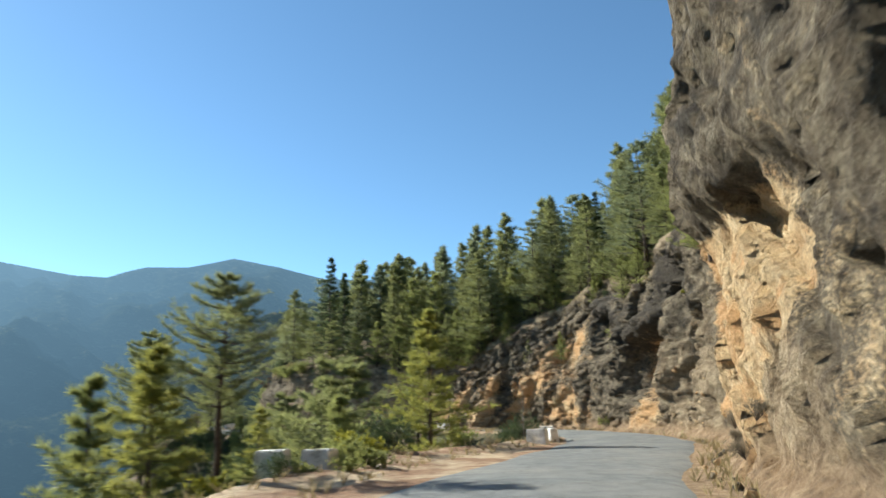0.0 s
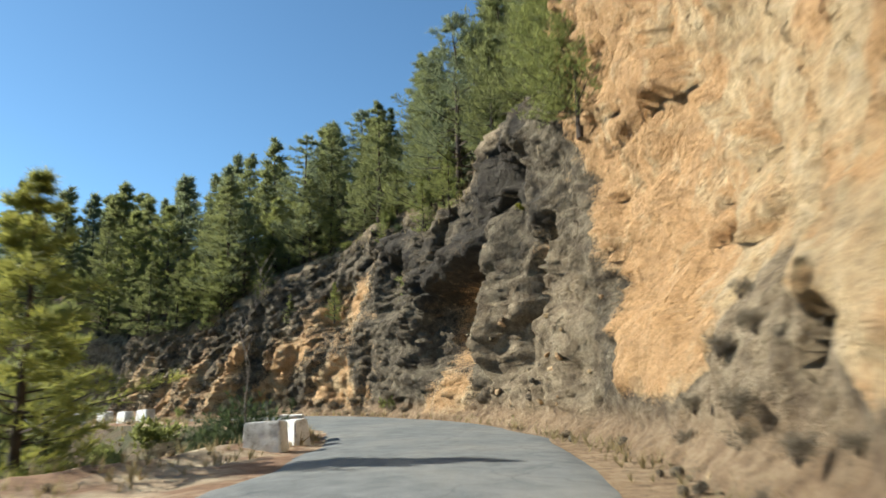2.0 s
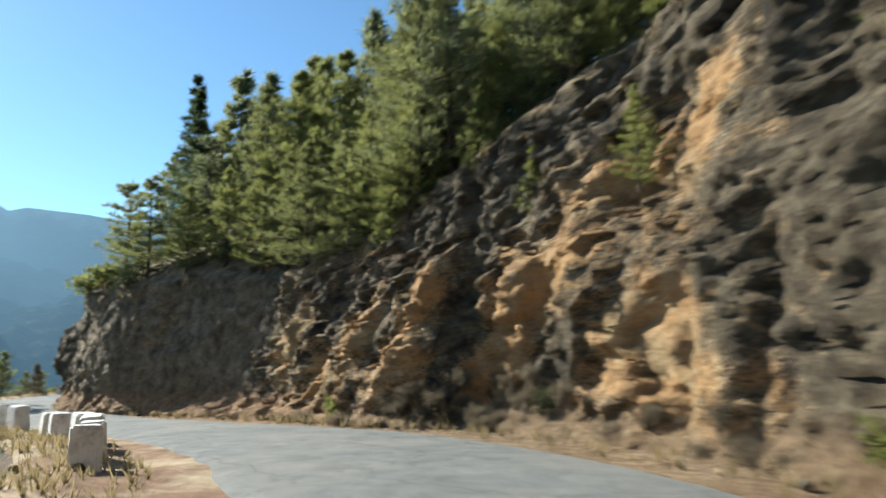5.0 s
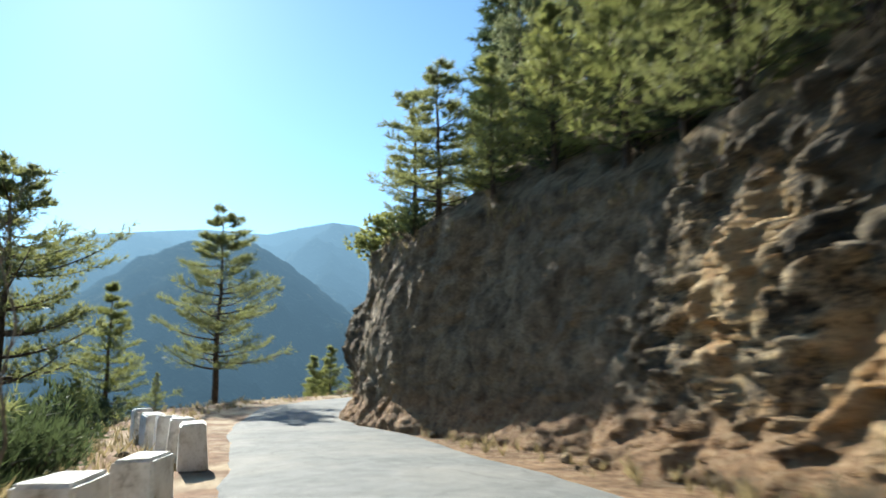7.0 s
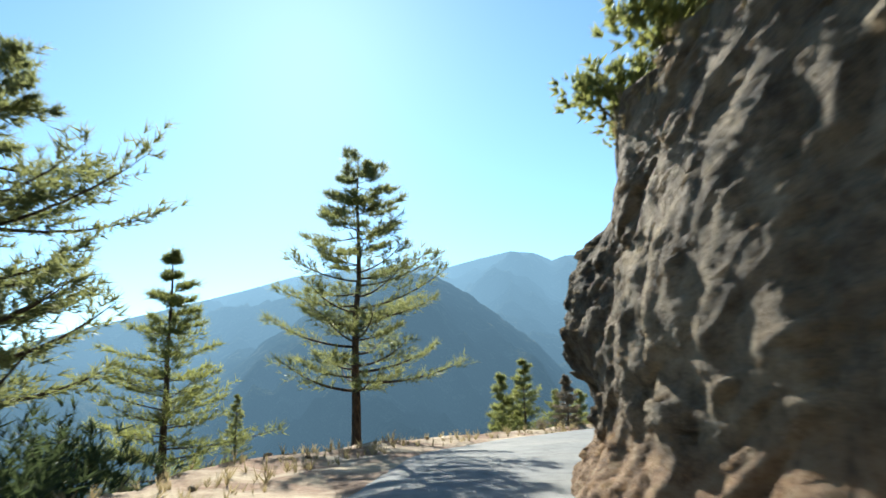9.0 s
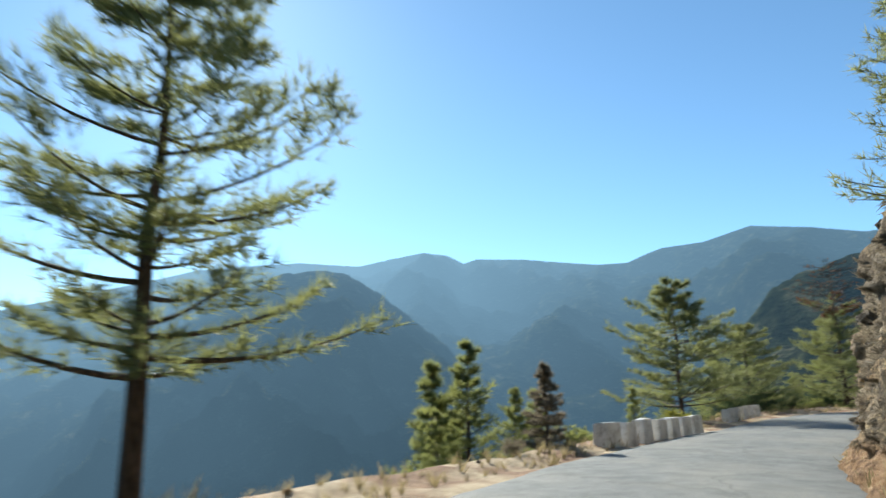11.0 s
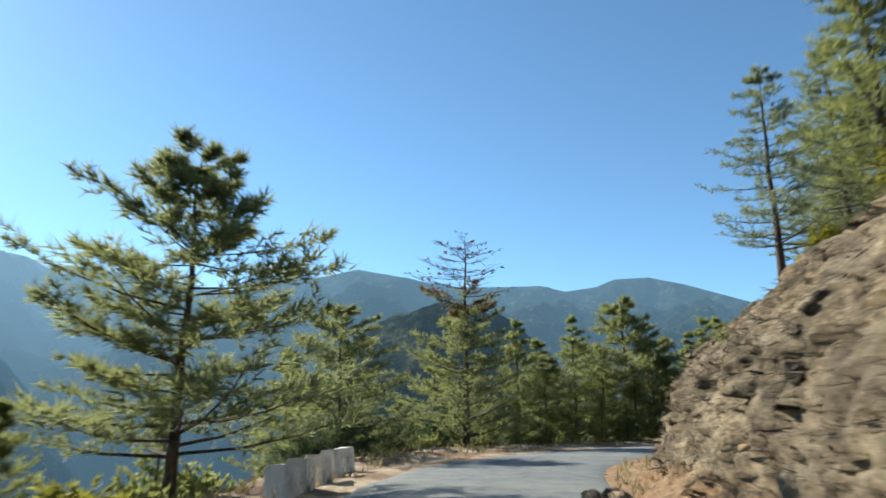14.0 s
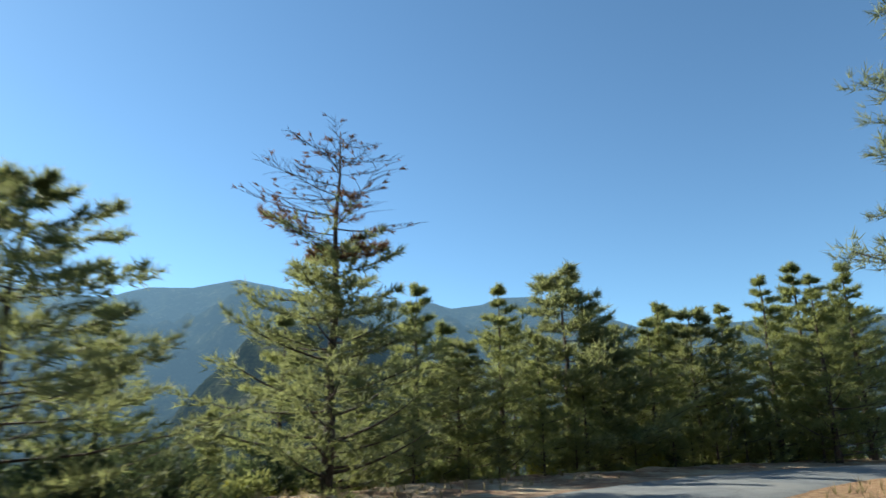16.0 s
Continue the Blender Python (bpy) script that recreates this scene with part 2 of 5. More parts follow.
def bark_material(name, dark, light):
    mat, nodes, links, b = material(name, 0.95)
    p = nodes.new("ShaderNodeTexCoord").outputs["Object"]
    mp = nodes.new("ShaderNodeMapping")
    mp.inputs["Scale"].default_value = (9, 9, 2.2)
    links.new(p, mp.inputs["Vector"])
    n = noise_node(nodes, links, mp.outputs[0], 1.6, 6, 0.7)
    links.new(ramp(nodes, links, n, [(0.35, dark), (0.65, light)]), b.inputs["Base Color"])
    bump(nodes, links, b, n, 0.04)
    return mat


def whitewash_material():
    """Whitewashed concrete, dirty towards worn edges and splashes."""
    mat, nodes, links, b = material("whitewashed_concrete", 0.85)
    p = position(nodes)
    a, c = noise_node(nodes, links, p, 3.0, 6, 0.7), noise_node(nodes, links, p, 22, 4, 0.7)
    col = ramp(nodes, links, a, [(0.30, (0.22, 0.19, 0.15)), (0.40, (0.55, 0.53, 0.48)), (0.52, (0.74, 0.73, 0.69)), (0.75, (0.80, 0.79, 0.76))])
    col = mix(nodes, links, 0.5, col, ramp(nodes, links, c, [(0.3, (0.6, 0.58, 0.55)), (0.5, (1, 1, 1))]), "MULTIPLY")
    links.new(col, b.inputs["Base Color"])
    bump(nodes, links, b, c, 0.01)
    return mat


HAZE_GLOW = 0.88
ROCK, SLOPE, DIRT, ASPHALT = rock_material(), ground_material(), dirt_material(), asphalt_material()
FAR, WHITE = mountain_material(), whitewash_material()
PINE = foliage_material("pine_needles", (0.045, 0.060, 0.028), (0.215, 0.225, 0.10), (0.48, 0.50, 0.18))
YOUNG = foliage_material("young_needles", (0.056, 0.078, 0.028), (0.24, 0.25, 0.085), (0.52, 0.54, 0.17))
SPRUCE = foliage_material("spruce_needles", (0.018, 0.030, 0.016), (0.06, 0.08, 0.04), (0.12, 0.16, 0.06))
BLUEPINE = foliage_material("blue_pine_needles", (0.052, 0.074, 0.046), (0.21, 0.235, 0.135), (0.46, 0.50, 0.24))
DRY = foliage_material("dry_twigs", (0.075, 0.064, 0.048), (0.27, 0.23, 0.165), (0.26, 0.21, 0.14))
# yellower copy of the young needles, sunlit brightness put into the colour
SUNNY = foliage_material("sunlit_young_needles", (0.07, 0.085, 0.022), (0.31, 0.30, 0.075), (0.58, 0.56, 0.13))
YELLOW = foliage_material("yellow_green_leaves", (0.10, 0.11, 0.015), (0.30, 0.29, 0.04), (0.45, 0.42, 0.06))
RUSTY = foliage_material("rusty_needles", (0.07, 0.035, 0.02), (0.20, 0.10, 0.05), (0.20, 0.10, 0.05))
STRAW = foliage_material("dry_grass", (0.20, 0.155, 0.08), (0.42, 0.34, 0.19), (0.40, 0.32, 0.16))
BARK = bark_material("pine_bark", (0.035, 0.026, 0.020), (0.14, 0.105, 0.08))
DEADWOOD = bark_material("dead_wood", (0.10, 0.085, 0.07), (0.30, 0.26, 0.22))


# ---- the lie of the land: guide curves, one value per station along the road ----
CENTRE = [(1, -24, -0.1), (1.4, -12, 0), (1.8, -4, 0), (2.1, 4, 0), (2.8, 12, 0), (4.7, 19, 0.02), (6.6, 25, 0.08), (7.9, 30, 0.12), (8.1, 35, 0.19), (6.9, 40, 0.25),
          (4.8, 44.4, 0.28), (2, 48, 0.24), (-1.8, 51, 0.13), (-6.2, 54.2, -0.03), (-11.4, 58, -0.2), (-16.88, 61.84, -0.22), (-21.4, 66.2, -0.18), (-23.8, 70.1, -0.15), (-26.4, 76.7, -0.15), (-28.3, 84.2, -0.13),
          (-29.9, 91.7, -0.1), (-31.1, 98.2, 0), (-31.3, 104.7, 0.1), (-29.6, 111.7, 0.2), (-25.7, 118.2, 0.3), (-19.4, 125.2, 0.4), (-10.4, 131.7, 0.5), (2.6, 137.2, 0.6)]
BASE = [(4.9, -24), (5, -12), (5.2, -3), (5.8, 5), (7, 13.5), (9, 19.5), (10.6, 24.5), (11.2, 29.5), (11.3, 34.5), (10.2, 40.5),
        (8.6, 46.4), (5, 50.8), (0.6, 53.8), (-3.6, 57.4), (-10.1, 60.8), (-16.2, 63.9), (-19.15, 67.3), (-20.9, 71), (-23.6, 77.2), (-25.4, 84.4),
        (-26.8, 91.7), (-27.7, 98.2), (-27.1, 104.1), (-24.9, 109.5), (-21.7, 114.2), (-16.9, 121.7), (-8.4, 128.2), (4.1, 133.7)]
CREST = [(14, .5), (15, .4), (16, .3), (17, .2), (18, .2), (18, .3), (16, .6), (12.6, 1.2), (10.2, 1.1), (8.6, 1.2), (9.6, 1.9), (8.4, 2.6), (6.2, 2.2), (4.7, 1.3), (5.3, .8), (5.4, .6), (5.6, 1.3),
         (6.4, 1.5), (6, 2.3), (5.6, 3.0), (5.1, 3.8), (4.7, 4.4), (4.3, 4.4), (3.9, 4), (3.4, 4), (4, 4), (4, 4), (4, 4)]
BACK = [(45, -40, 44), (48, -20, 46), (50, -5, 46), (52, 8, 46), (53, 18, 45), (53, 27, 43), (52, 35, 40), (51, 43, 36), (49, 50, 31), (46, 56, 28),
        (42, 62, 26), (37, 67, 26), (31, 71, 25), (25, 75, 24), (19, 79, 21), (12.92, 83.54, 18.5), (8.6, 88.2, 17), (6.6, 92.2, 16), (5.6, 96.2, 15.5), (5.1, 100.2, 15.5),
        (5.1, 103.2, 15), (5.6, 105.7, 14), (6.6, 107.7, 12), (8.1, 109.2, 10), (10.1, 110.7, 9), (13.1, 112.2, 8), (16.6, 115.2, 8), (21.6, 119.2, 8)]
VERGE = [(-3.5, -24), (-3.2, -12), (-3, -4), (-3.2, 4), (-3.2, 13), (-2.3, 21), (0.7, 26.7), (4, 31), (4.1, 34), (2.7, 37.4),
         (0.8, 40.9), (-1.8, 44.6), (-5, 47.9), (-8.8, 51.1), (-13.4, 53.9), (-19.68, 57.14), (-25.9, 61.8), (-28.7, 67.7), (-30.6, 76.2), (-32.8, 84.2),
         (-35.1, 92.2), (-36.8, 99.2), (-37.9, 105.7), (-37.4, 113.2), (-33.9, 120.7), (-25.4, 129.2), (-15.4, 137.2), (-1.4, 143.2)]
LOW = [(-28, -30), (-28, -14), (-28, -2), (-27, 8), (-26, 15), (-25, 20), (-24, 24), (-24, 27), (-24, 30), (-25, 33),
       (-26, 35.5), (-28, 38), (-31, 40.5), (-35, 43), (-40, 46), (-47.08, 50.54), (-53.4, 58.2), (-56.4, 66.2), (-58.4, 76.2), (-60.4, 85.2),
       (-62.4, 94.2), (-64.4, 103.2), (-65.4, 112.2), (-64.4, 123.2), (-59.4, 136.2), (-48.4, 148.2), (-32.4, 158.2), (-10.4, 165.2)]
LAST = len(CENTRE) - 1


def guide(points, q):
    """A smooth curve through the stations, at station number q."""
    q = min(max(q, 0.0), LAST - 1e-6)
    i = int(q)
    f = q - i
    p0, p1, p2, p3 = (np.array(points[min(max(k, 0), LAST)], float) for k in (i - 1, i, i + 1, i + 2))
    return 0.5 * (2 * p1 + (p2 - p0) * f + (2 * p0 - 5 * p1 + 4 * p2 - p3) * f * f + (3 * p1 - p0 - 3 * p2 + p3) * f ** 3)


def even_stations(step):
    """Station numbers at even steps along the road."""
    fine = np.linspace(0, LAST, 2800)
    pts = np.array([guide(CENTRE, q)[:2] for q in fine])
    run = np.r_[0, np.cumsum(np.hypot(*np.diff(pts, axis=0).T))]
    return np.interp(np.arange(0, run[-1], step), run, fine)


HALF = 2.3


def road_edge(q, side):
    """A point on the asphalt's edge: side -1 left, +1 right."""
    c, n = guide(CENTRE, q), guide(CENTRE, q + 0.02) - guide(CENTRE, q - 0.02)
    n = np.array([n[1], -n[0]]) / max(np.hypot(n[0], n[1]), 1e-9)
    w = HALF - (0.8 * smooth(10.5, 12.5, q) * (1 - smooth(15.4, 16.8, q)) if side < 0 else 0) + 0.16 * noise.noise((q * 2.1, side * 9.0, 0)) + 0.07 * noise.noise((q * 11.0, side * 5.0, 3))
    if side > 0:
        b = guide(BASE, q)
        w = min(w, max(abs((b - c[:2]) @ n) - 0.35, 1.6))
    return np.array([*(c[:2] + side * w * n), c[2]])


def fbm(p, octaves=5, gain=0.5, lac=2.03):
    v, a = 0.0, 1.0
    p = Vector(p)
    for _ in range(octaves):
        v += a * noise.noise(p)
        p, a = p * lac, a * gain
    return v


def ridged(p, octaves=4):
    v, a = 0.0, 1.0
    p = Vector(p)
    for _ in range(octaves):
        v += a * (1 - 2 * abs(noise.noise(p)))
        p, a = p * 2.1, a * 0.5
    return v


def smooth(a, b, x):
    if a > b:
        return 1 - smooth(b, a, x)
    t = min(max((x - a) / (b - a), 0.0), 1.0)
    return t * t * (3 - 2 * t)


def grid_mesh(name, points, mat, label, category, kind="structure", attrs=None, smooth_shade=True):
    """A sheet from rows of points (rows, columns, 3)."""
    rows, cols = points.shape[:2]
    idx = np.arange(rows * cols).reshape(rows, cols)
    faces = np.stack([idx[:-1, :-1], idx[:-1, 1:], idx[1:, 1:], idx[1:, :-1]], -1).reshape(-1, 4)
    me = bpy.data.meshes.new(name)
    me.from_pydata(points.reshape(-1, 3).tolist(), [], faces.tolist())
    for key, values in (attrs or {}).items():
        me.attributes.new(key, "FLOAT", "POINT").data.foreach_set("value", np.asarray(values, np.float32).ravel())
    me.polygons.foreach_set("use_smooth", [smooth_shade] * len(me.polygons))
    me.materials.append(mat)
    me.update()
    return tagged(new(name, me), label, category, kind=kind)


# ---- cliff and hillside, right of the road ----
def facets(p, seed):
    """Broken rock: each block has its own standing-out and its own tilted face."""
    d, c = noise.voronoi(p)
    a, e = c[0], p - c[0]
    r = noise.cell_vector(Vector((a.x * 37.1 + seed, a.y * 41.3, a.z * 29.7)))
    t = noise.cell_vector(Vector((a.y * 31.7, a.z * 43.9 + seed, a.x * 23.3)))
    return (r.x - 0.5) + 1.5 * ((t.x - 0.5) * e.x + (t.y - 0.5) * e.y + (t.z - 0.5) * e.z) - 0.22 * max(0.0, 0.06 - (d[1] - d[0])) / 0.06


def crag(q, x, y, z, h, H):
    """How far the rock face stands out towards the road at a place, in metres."""
    p = Vector((x, y, z))
    n1, n2 = noise.noise(p * 0.5 + Vector((7, 0, 0))), noise.noise(p * 0.5 + Vector((0, 9, 0)))
    w = p + Vector((n1, n2, n1 - n2)) * (0.12 + 0.23 * smooth(6.2, 7.0, q))
    big = 1.0 * fbm(p * 0.24, 2)
    along = w.x * 0.55 + w.y
    if q < 7.2:     # slabs that dip along the face
        c = Vector((w.x - w.y * 0.3, along - w.z * 0.75, w.z + along * 0.35))
        b1, b2 = facets(Vector((c.x * 0.30, c.y * 0.46, c.z * 0.20)), 1), facets(Vector((c.x * 0.7, c.y * 1.3, c.z * 0.45)), 5)
    else:           # upright ribs and hollows
        b1, b2 = facets(Vector((w.x * 0.5, w.y * 0.5, w.z * 0.24)), 1), facets(Vector((w.x * 1.15, w.y * 1.15, w.z * 0.6)), 5)
    b3, b4 = facets(w * 2.3, 9), facets(w * 5.0, 4)
    flat = smooth(13.15, 13.4, q) * (1 - smooth(15.1, 15.7, q))
    rough = 0.10 * ridged(w * 1.7, 3) + 0.05 * noise.noise(p * 6.0)
    pocket = smooth(0.30, 0.55, noise.noise(Vector((w.x * 0.75, w.y * 0.75, w.z * 0.9 + 40))))
    clay = smooth(6.5, 6.9, q) * (1 - smooth(7.7, 8.3, q))
    if q < 13.1:
        k = 1.0 - 0.2 * clay - 0.25 * smooth(9.2, 9.8, q) - 0.2 * smooth(11.9, 12.6, q)
    elif q < 15.3:
        k = 0.55 - 0.25 * smooth(13.15, 13.4, q)
    elif q < 17.5:
        k = 0.30 + 0.25 * smooth(15.3, 16.2, q)
    else:
        k = 0.55 - 0.25 * smooth(17.0, 17.8, q)
    m = 0.34 if q < 6.2 else 0.38 if q < 6.6 else 0.42 if q < 7.2 else 0.65 if q < 9.5 else 0.5
    slab = 1 - smooth(6.2, 6.8, q)
    rough *= 1 - 0.6 * slab
    pocket *= 1 - 0.85 * smooth(16.8, 17.5, q)
    return k * ((0.9 - 0.4 * slab) * big + 0.80 * m * (1 + 0.9 * slab) * b1 + 0.48 * m * b2 - (0.15 if q < 7.2 else 0.32) * pocket) + ((0.30 + 0.3 * k) * (1 - 0.5 * flat) + 0.22 * smooth(17.0, 17.8, q) + 0.12 * clay + 0.2 * smooth(11.6, 12.2, q) * (1 - smooth(13.2, 13.4, q))) * ((0.36 * b3 + 0.13 * b4) * (1 - 0.45 * slab) + rough)


# hollows (-) and ribs (+) of the rock: station, part of the height, their half-widths, depth in metres
RELIEF = ((8.70, .40, .38, .16, -1.9), (8.62, .63, .50, .055, .6), (7.97, .40, .11, .26, 1.0), (7.40, .40, .14, .10, -1.7), (7.56, .30, .13, .12, -1.7), (7.70, .22, .10, .08, -1.2), (7.40, .54, .2, .04, .45), (7.75, .82, .35, .07, .5), (9.75, .62, .22, .16, -.9), (9.75, .84, .26, .06, .5),
          (10.6, .8, .3, .07, .3), (11.66, .50, .09, .12, .6), (11.72, .24, .1, .12, .45), (12.2, .36, .08, .16, .4), (11.15, .3, .1, .15, .4), (9.2, .3, .1, .25, .5), (10.1, .3, .12, .2, .45))


def face_profile(q, f, H):
    """Retreat of the face from its foot, as a part of the lean, and extra overhang towards the road."""
    over = 0.0
    over -= 1.0 * smooth(0.06, 0.22, f) * smooth(4.2, 5.2, q) * (1 - smooth(6.2, 7.0, q))
    over += 0.85 * smooth(0.25 + 0.25 * smooth(4.2, 5.3, q), 0.31 + 0.25 * smooth(4.2, 5.3, q), f) * smooth(3.2, 3.8, q) * (1 - smooth(5.0, 6.4, q))        # jutting brow of the high cliff
    over -= 0.5 * smooth(0.12, 0.3, f) * (1 - smooth(0.36, 0.6, f)) * smooth(4.0, 5.0, q) * (1 - smooth(6.2, 7.0, q))
    for q0, f0, rq, rf, depth in RELIEF:
        a, b = (q - q0) / rq, (f - f0) / rf
        if abs(a) < 2 and abs(b) < 2:
            over += depth * math.exp(-a ** 4 - b ** 4)
    over -= 0.55 * smooth(13.2, 13.42, q) * (1 - smooth(13.6, 14.5, q))          # the earth bluff stands back from the rock
    over += 0.95 * smooth(0.18, 0.42, f) * (1 - 1.1 * smooth(0.6, 0.9, f)) * smooth(15.1, 15.7, q) * (1 - smooth(16.8, 17.6, q))       # end of the bluff leans over the road
    return f ** (1.35 + 1.1 * smooth(17, 18, q)), over


SIDE_COLS = even_stations(0.12)
FACE_ROWS, SLOPE_ROWS = 112, 26


def hill_base(q, v):
    """Smooth hillside without crags: v 0..1 up the face, 1..2 up the wooded slope. Gives the place and the way out to the road."""
    b, c, k = guide(BASE, q), guide(CENTRE, q), guide(BACK, q)
    H, lean = guide(CREST, q)
    inward = k[:2] - b
    inward = inward / np.hypot(*inward)
    out = c[:2] - b
    out = out / np.hypot(*out)
    if v <= 1:
        retreat, over = face_profile(q, v, H)
        xy = b + inward * lean * retreat + out * over
        return np.array([*xy, c[2] + H * v]), out, over
    g = v - 1
    _, over = face_profile(q, 1.0, H)
    top = b + inward * lean + out * over * (1 - smooth(0, 0.2, g))
    xy = top + (k[:2] - top) * g
    rise = c[2] + H
    z = rise + (k[2] - rise) * (0.16 * (1 - (1 - g) ** 6) + 0.84 * g)
    return np.array([*xy, z]), out, over


def scree_height(q):
    """Height of the two grey scree heaps against the golden face."""
    return 3.0 * smooth(4.65, 5.15, q) * (1 - smooth(5.3, 5.95, q)) + 2.4 * smooth(3.2, 3.6, q) * (1 - smooth(3.7, 4.1, q))


def fresh_amount(q, f, x, y, z):
    """Where the rock is newly broken and golden."""
    a = 0.0
    h = f * guide(CREST, q)[0]
    end = 6.26 + 0.078 * h
    a += 1.65 * smooth(3.5, 3.85, q) * (1 - smooth(end - 0.15, end + 0.2, q)) * (1 - 1.15 * smooth(4.5 + 9 * smooth(4.15, 5.3, q), 5.1 + 9 * smooth(4.15, 5.3, q), h) * (1 - smooth(5.8, 6.5, q))) * smooth(0.5, 1.7, h + 1.4 * smooth(4.6, 3.8, q))
    a += 0.28 * (1 - smooth(3.6, 4.4, q))
    a -= 1.9 * smooth(3.9, 4.4, q) * (1 - smooth(-0.25, 0.25, h - scree_height(q)))        # grey scree against its foot
    for q0, rq, f0, rf in ((11.66, .14, .5, .16), (11.75, .2, .24, .16), (12.2, .12, .36, .2), (11.2, .16, .3, .2), (10.75, .2, .62, .16), (10.9, .16, .36, .12), (10.3, .25, .55, .2), (8.65, .3, .38, .16), (7.5, .14, .34, .14), (8.65, .3, .08, .1), (10.3, .5, .1, .1), (11.3, .2, .12, .1), (8.62, .2, .36, .1), (10.4, .2, .22, .08), (12.6, .12, .3, .15), (12.9, .1, .55, .2)):
        a += 0.7 * math.exp(-((q - q0) / rq) ** 2 - ((f - f0) / rf) ** 2)
    a += 0.09 * smooth(7.6, 8.4, q) * (1 - smooth(13.1, 13.3, q)) * (1 - smooth(0.55, 0.8, f))
    a += 0.05 * smooth(9.4, 10.2, q) * (1 - smooth(13.0, 13.3, q))
    a += 0.3 * smooth(11.9, 12.3, q) * (1 - smooth(13.2, 13.35, q))
    a += 0.28 * smooth(16.0, 17.0, q)
    return a


def build_hillside():
    pts = np.zeros((FACE_ROWS + SLOPE_ROWS + 2, len(SIDE_COLS), 3))
    fresh, soil, litter, ochre, varnish = (np.zeros(pts.shape[:2]) for _ in range(5))
    for j, q in enumerate(SIDE_COLS):
        e = road_edge(q, 1)
        H, lean = guide(CREST, q)
        bluff = smooth(13.2, 13.42, q) * (1 - smooth(15.0, 15.6, q))
        bank = smooth(17.4, 18.4, q)
        foot, out, _ = hill_base(q, 0.0)
        pts[0, j] = (*(e[:2] + out * 0.35), e[2] - 0.03)
        soil[0, j], litter[0, j] = 0.9, 0.5 + 0.45 * smooth(11.6, 12.8, q)
        for i in range(FACE_ROWS):
            f = i / (FACE_ROWS - 1)
            p, out, over = hill_base(q, f)
            d = crag(q, p[0], p[1], p[2], f, H) * smooth(-0.05, 0.10, f)
            heap = 0.30 + 0.15 * smooth(7, 8, q) + 0.4 * smooth(12.3, 13.0, q) * (1 - smooth(15.2, 15.8, q))
            tal = (1 - smooth(0, heap / H + 0.02, f)) ** 1.5 * (0.75 + 0.35 * noise.noise((p[0] * 0.6, p[1] * 0.6, 5)) + 0.22 * noise.noise((p[0] * 2.6, p[1] * 2.6, p[2] * 2)) + 0.14 * noise.noise((p[0] * 7, p[1] * 7, p[2] * 7)))
            lift = 0.22 * (1 - 0.7 * (1 - smooth(6.2, 6.8, q))) * noise.noise((p[0] * 0.9, p[1] * 0.9, p[2] * 0.9 + 30)) * smooth(0.03, 0.2, f)
            pts[1 + i, j] = (p[0] + out[0] * (d + tal * 0.6), p[1] + out[1] * (d + tal * 0.6), p[2] + lift - 0.02)
            litter[1 + i, j] = (0.45 + 0.5 * smooth(11.6, 12.8, q)) * (1 - smooth(0.6 * heap / H, heap / H + 0.05, f))
            fresh[1 + i, j] = fresh_amount(q, f, *p)
            varnish[1 + i, j] = (0.5 - 0.25 * smooth(9.0, 9.8, q)) * smooth(7.2, 7.9, q) * (1 - smooth(11.0, 11.6, q)) * smooth(0.22, 0.6, f) + 0.42 * (1 - smooth(4.1, 4.7, q)) * smooth(0.24, 0.34, f) + 0.3 * smooth(7.2, 7.5, q) * (1 - smooth(7.8, 8.2, q)) * smooth(0.55, 0.8, f)
            for q0, f0, rq, rf in ((8.62, .64, .45, .09), (7.42, .53, .16, .07), (9.75, .82, .3, .12), (8.02, .80, .2, .12)):
                varnish[1 + i, j] += 0.7 * math.exp(-((q - q0) / rq) ** 2 - ((f - f0) / rf) ** 2)
            varnish[1 + i, j] -= 0.9 * math.exp(-((q - 7.97) / 0.15) ** 4 - ((f - 0.4) / 0.26) ** 4)     # the pale pillar between two hollows
            for q0, f0, rq in ((8.65, .37, .38), (7.50, .32, .2)):
                inside = math.exp(-((q - q0) / rq) ** 4 - ((f - f0) / 0.17) ** 4)
                varnish[1 + i, j] -= 0.7 * inside
                ochre[1 + i, j] += 0.22 * inside
            rim = 6.28 + 0.075 * f * H
            varnish[1 + i, j] += 0.34 * smooth(rim - 0.55, rim - 0.25, q) * (1 - smooth(rim + 0.2, rim + 0.5, q)) * smooth(5.0, 7.5, f * H)       # dark crust along the golden face's upper rim
            ochre[1 + i, j] += 0.19 * smooth(rim - 1.1, rim - 0.35, q) * (1 - smooth(rim + 0.1, rim + 0.5, q)) + 0.12 * smooth(8.2, 8.5, q) * (1 - smooth(12.5, 13, q))
            soil[1 + i, j] = max(0.75 * (1 - smooth(0.0, 0.06, f)), 0.72 * bluff, 0.75 * smooth(6.6, 7.0, q) * (1 - smooth(7.7, 8.4, q)) * (1 - smooth(0.25, 0.55, f)), 0.6 * bank, 0.95 * smooth(3.2, 3.6, q) * (1 - smooth(-0.25, 0.25, f * H - scree_height(q))), 0.55 * smooth(0.93, 1.0, f))
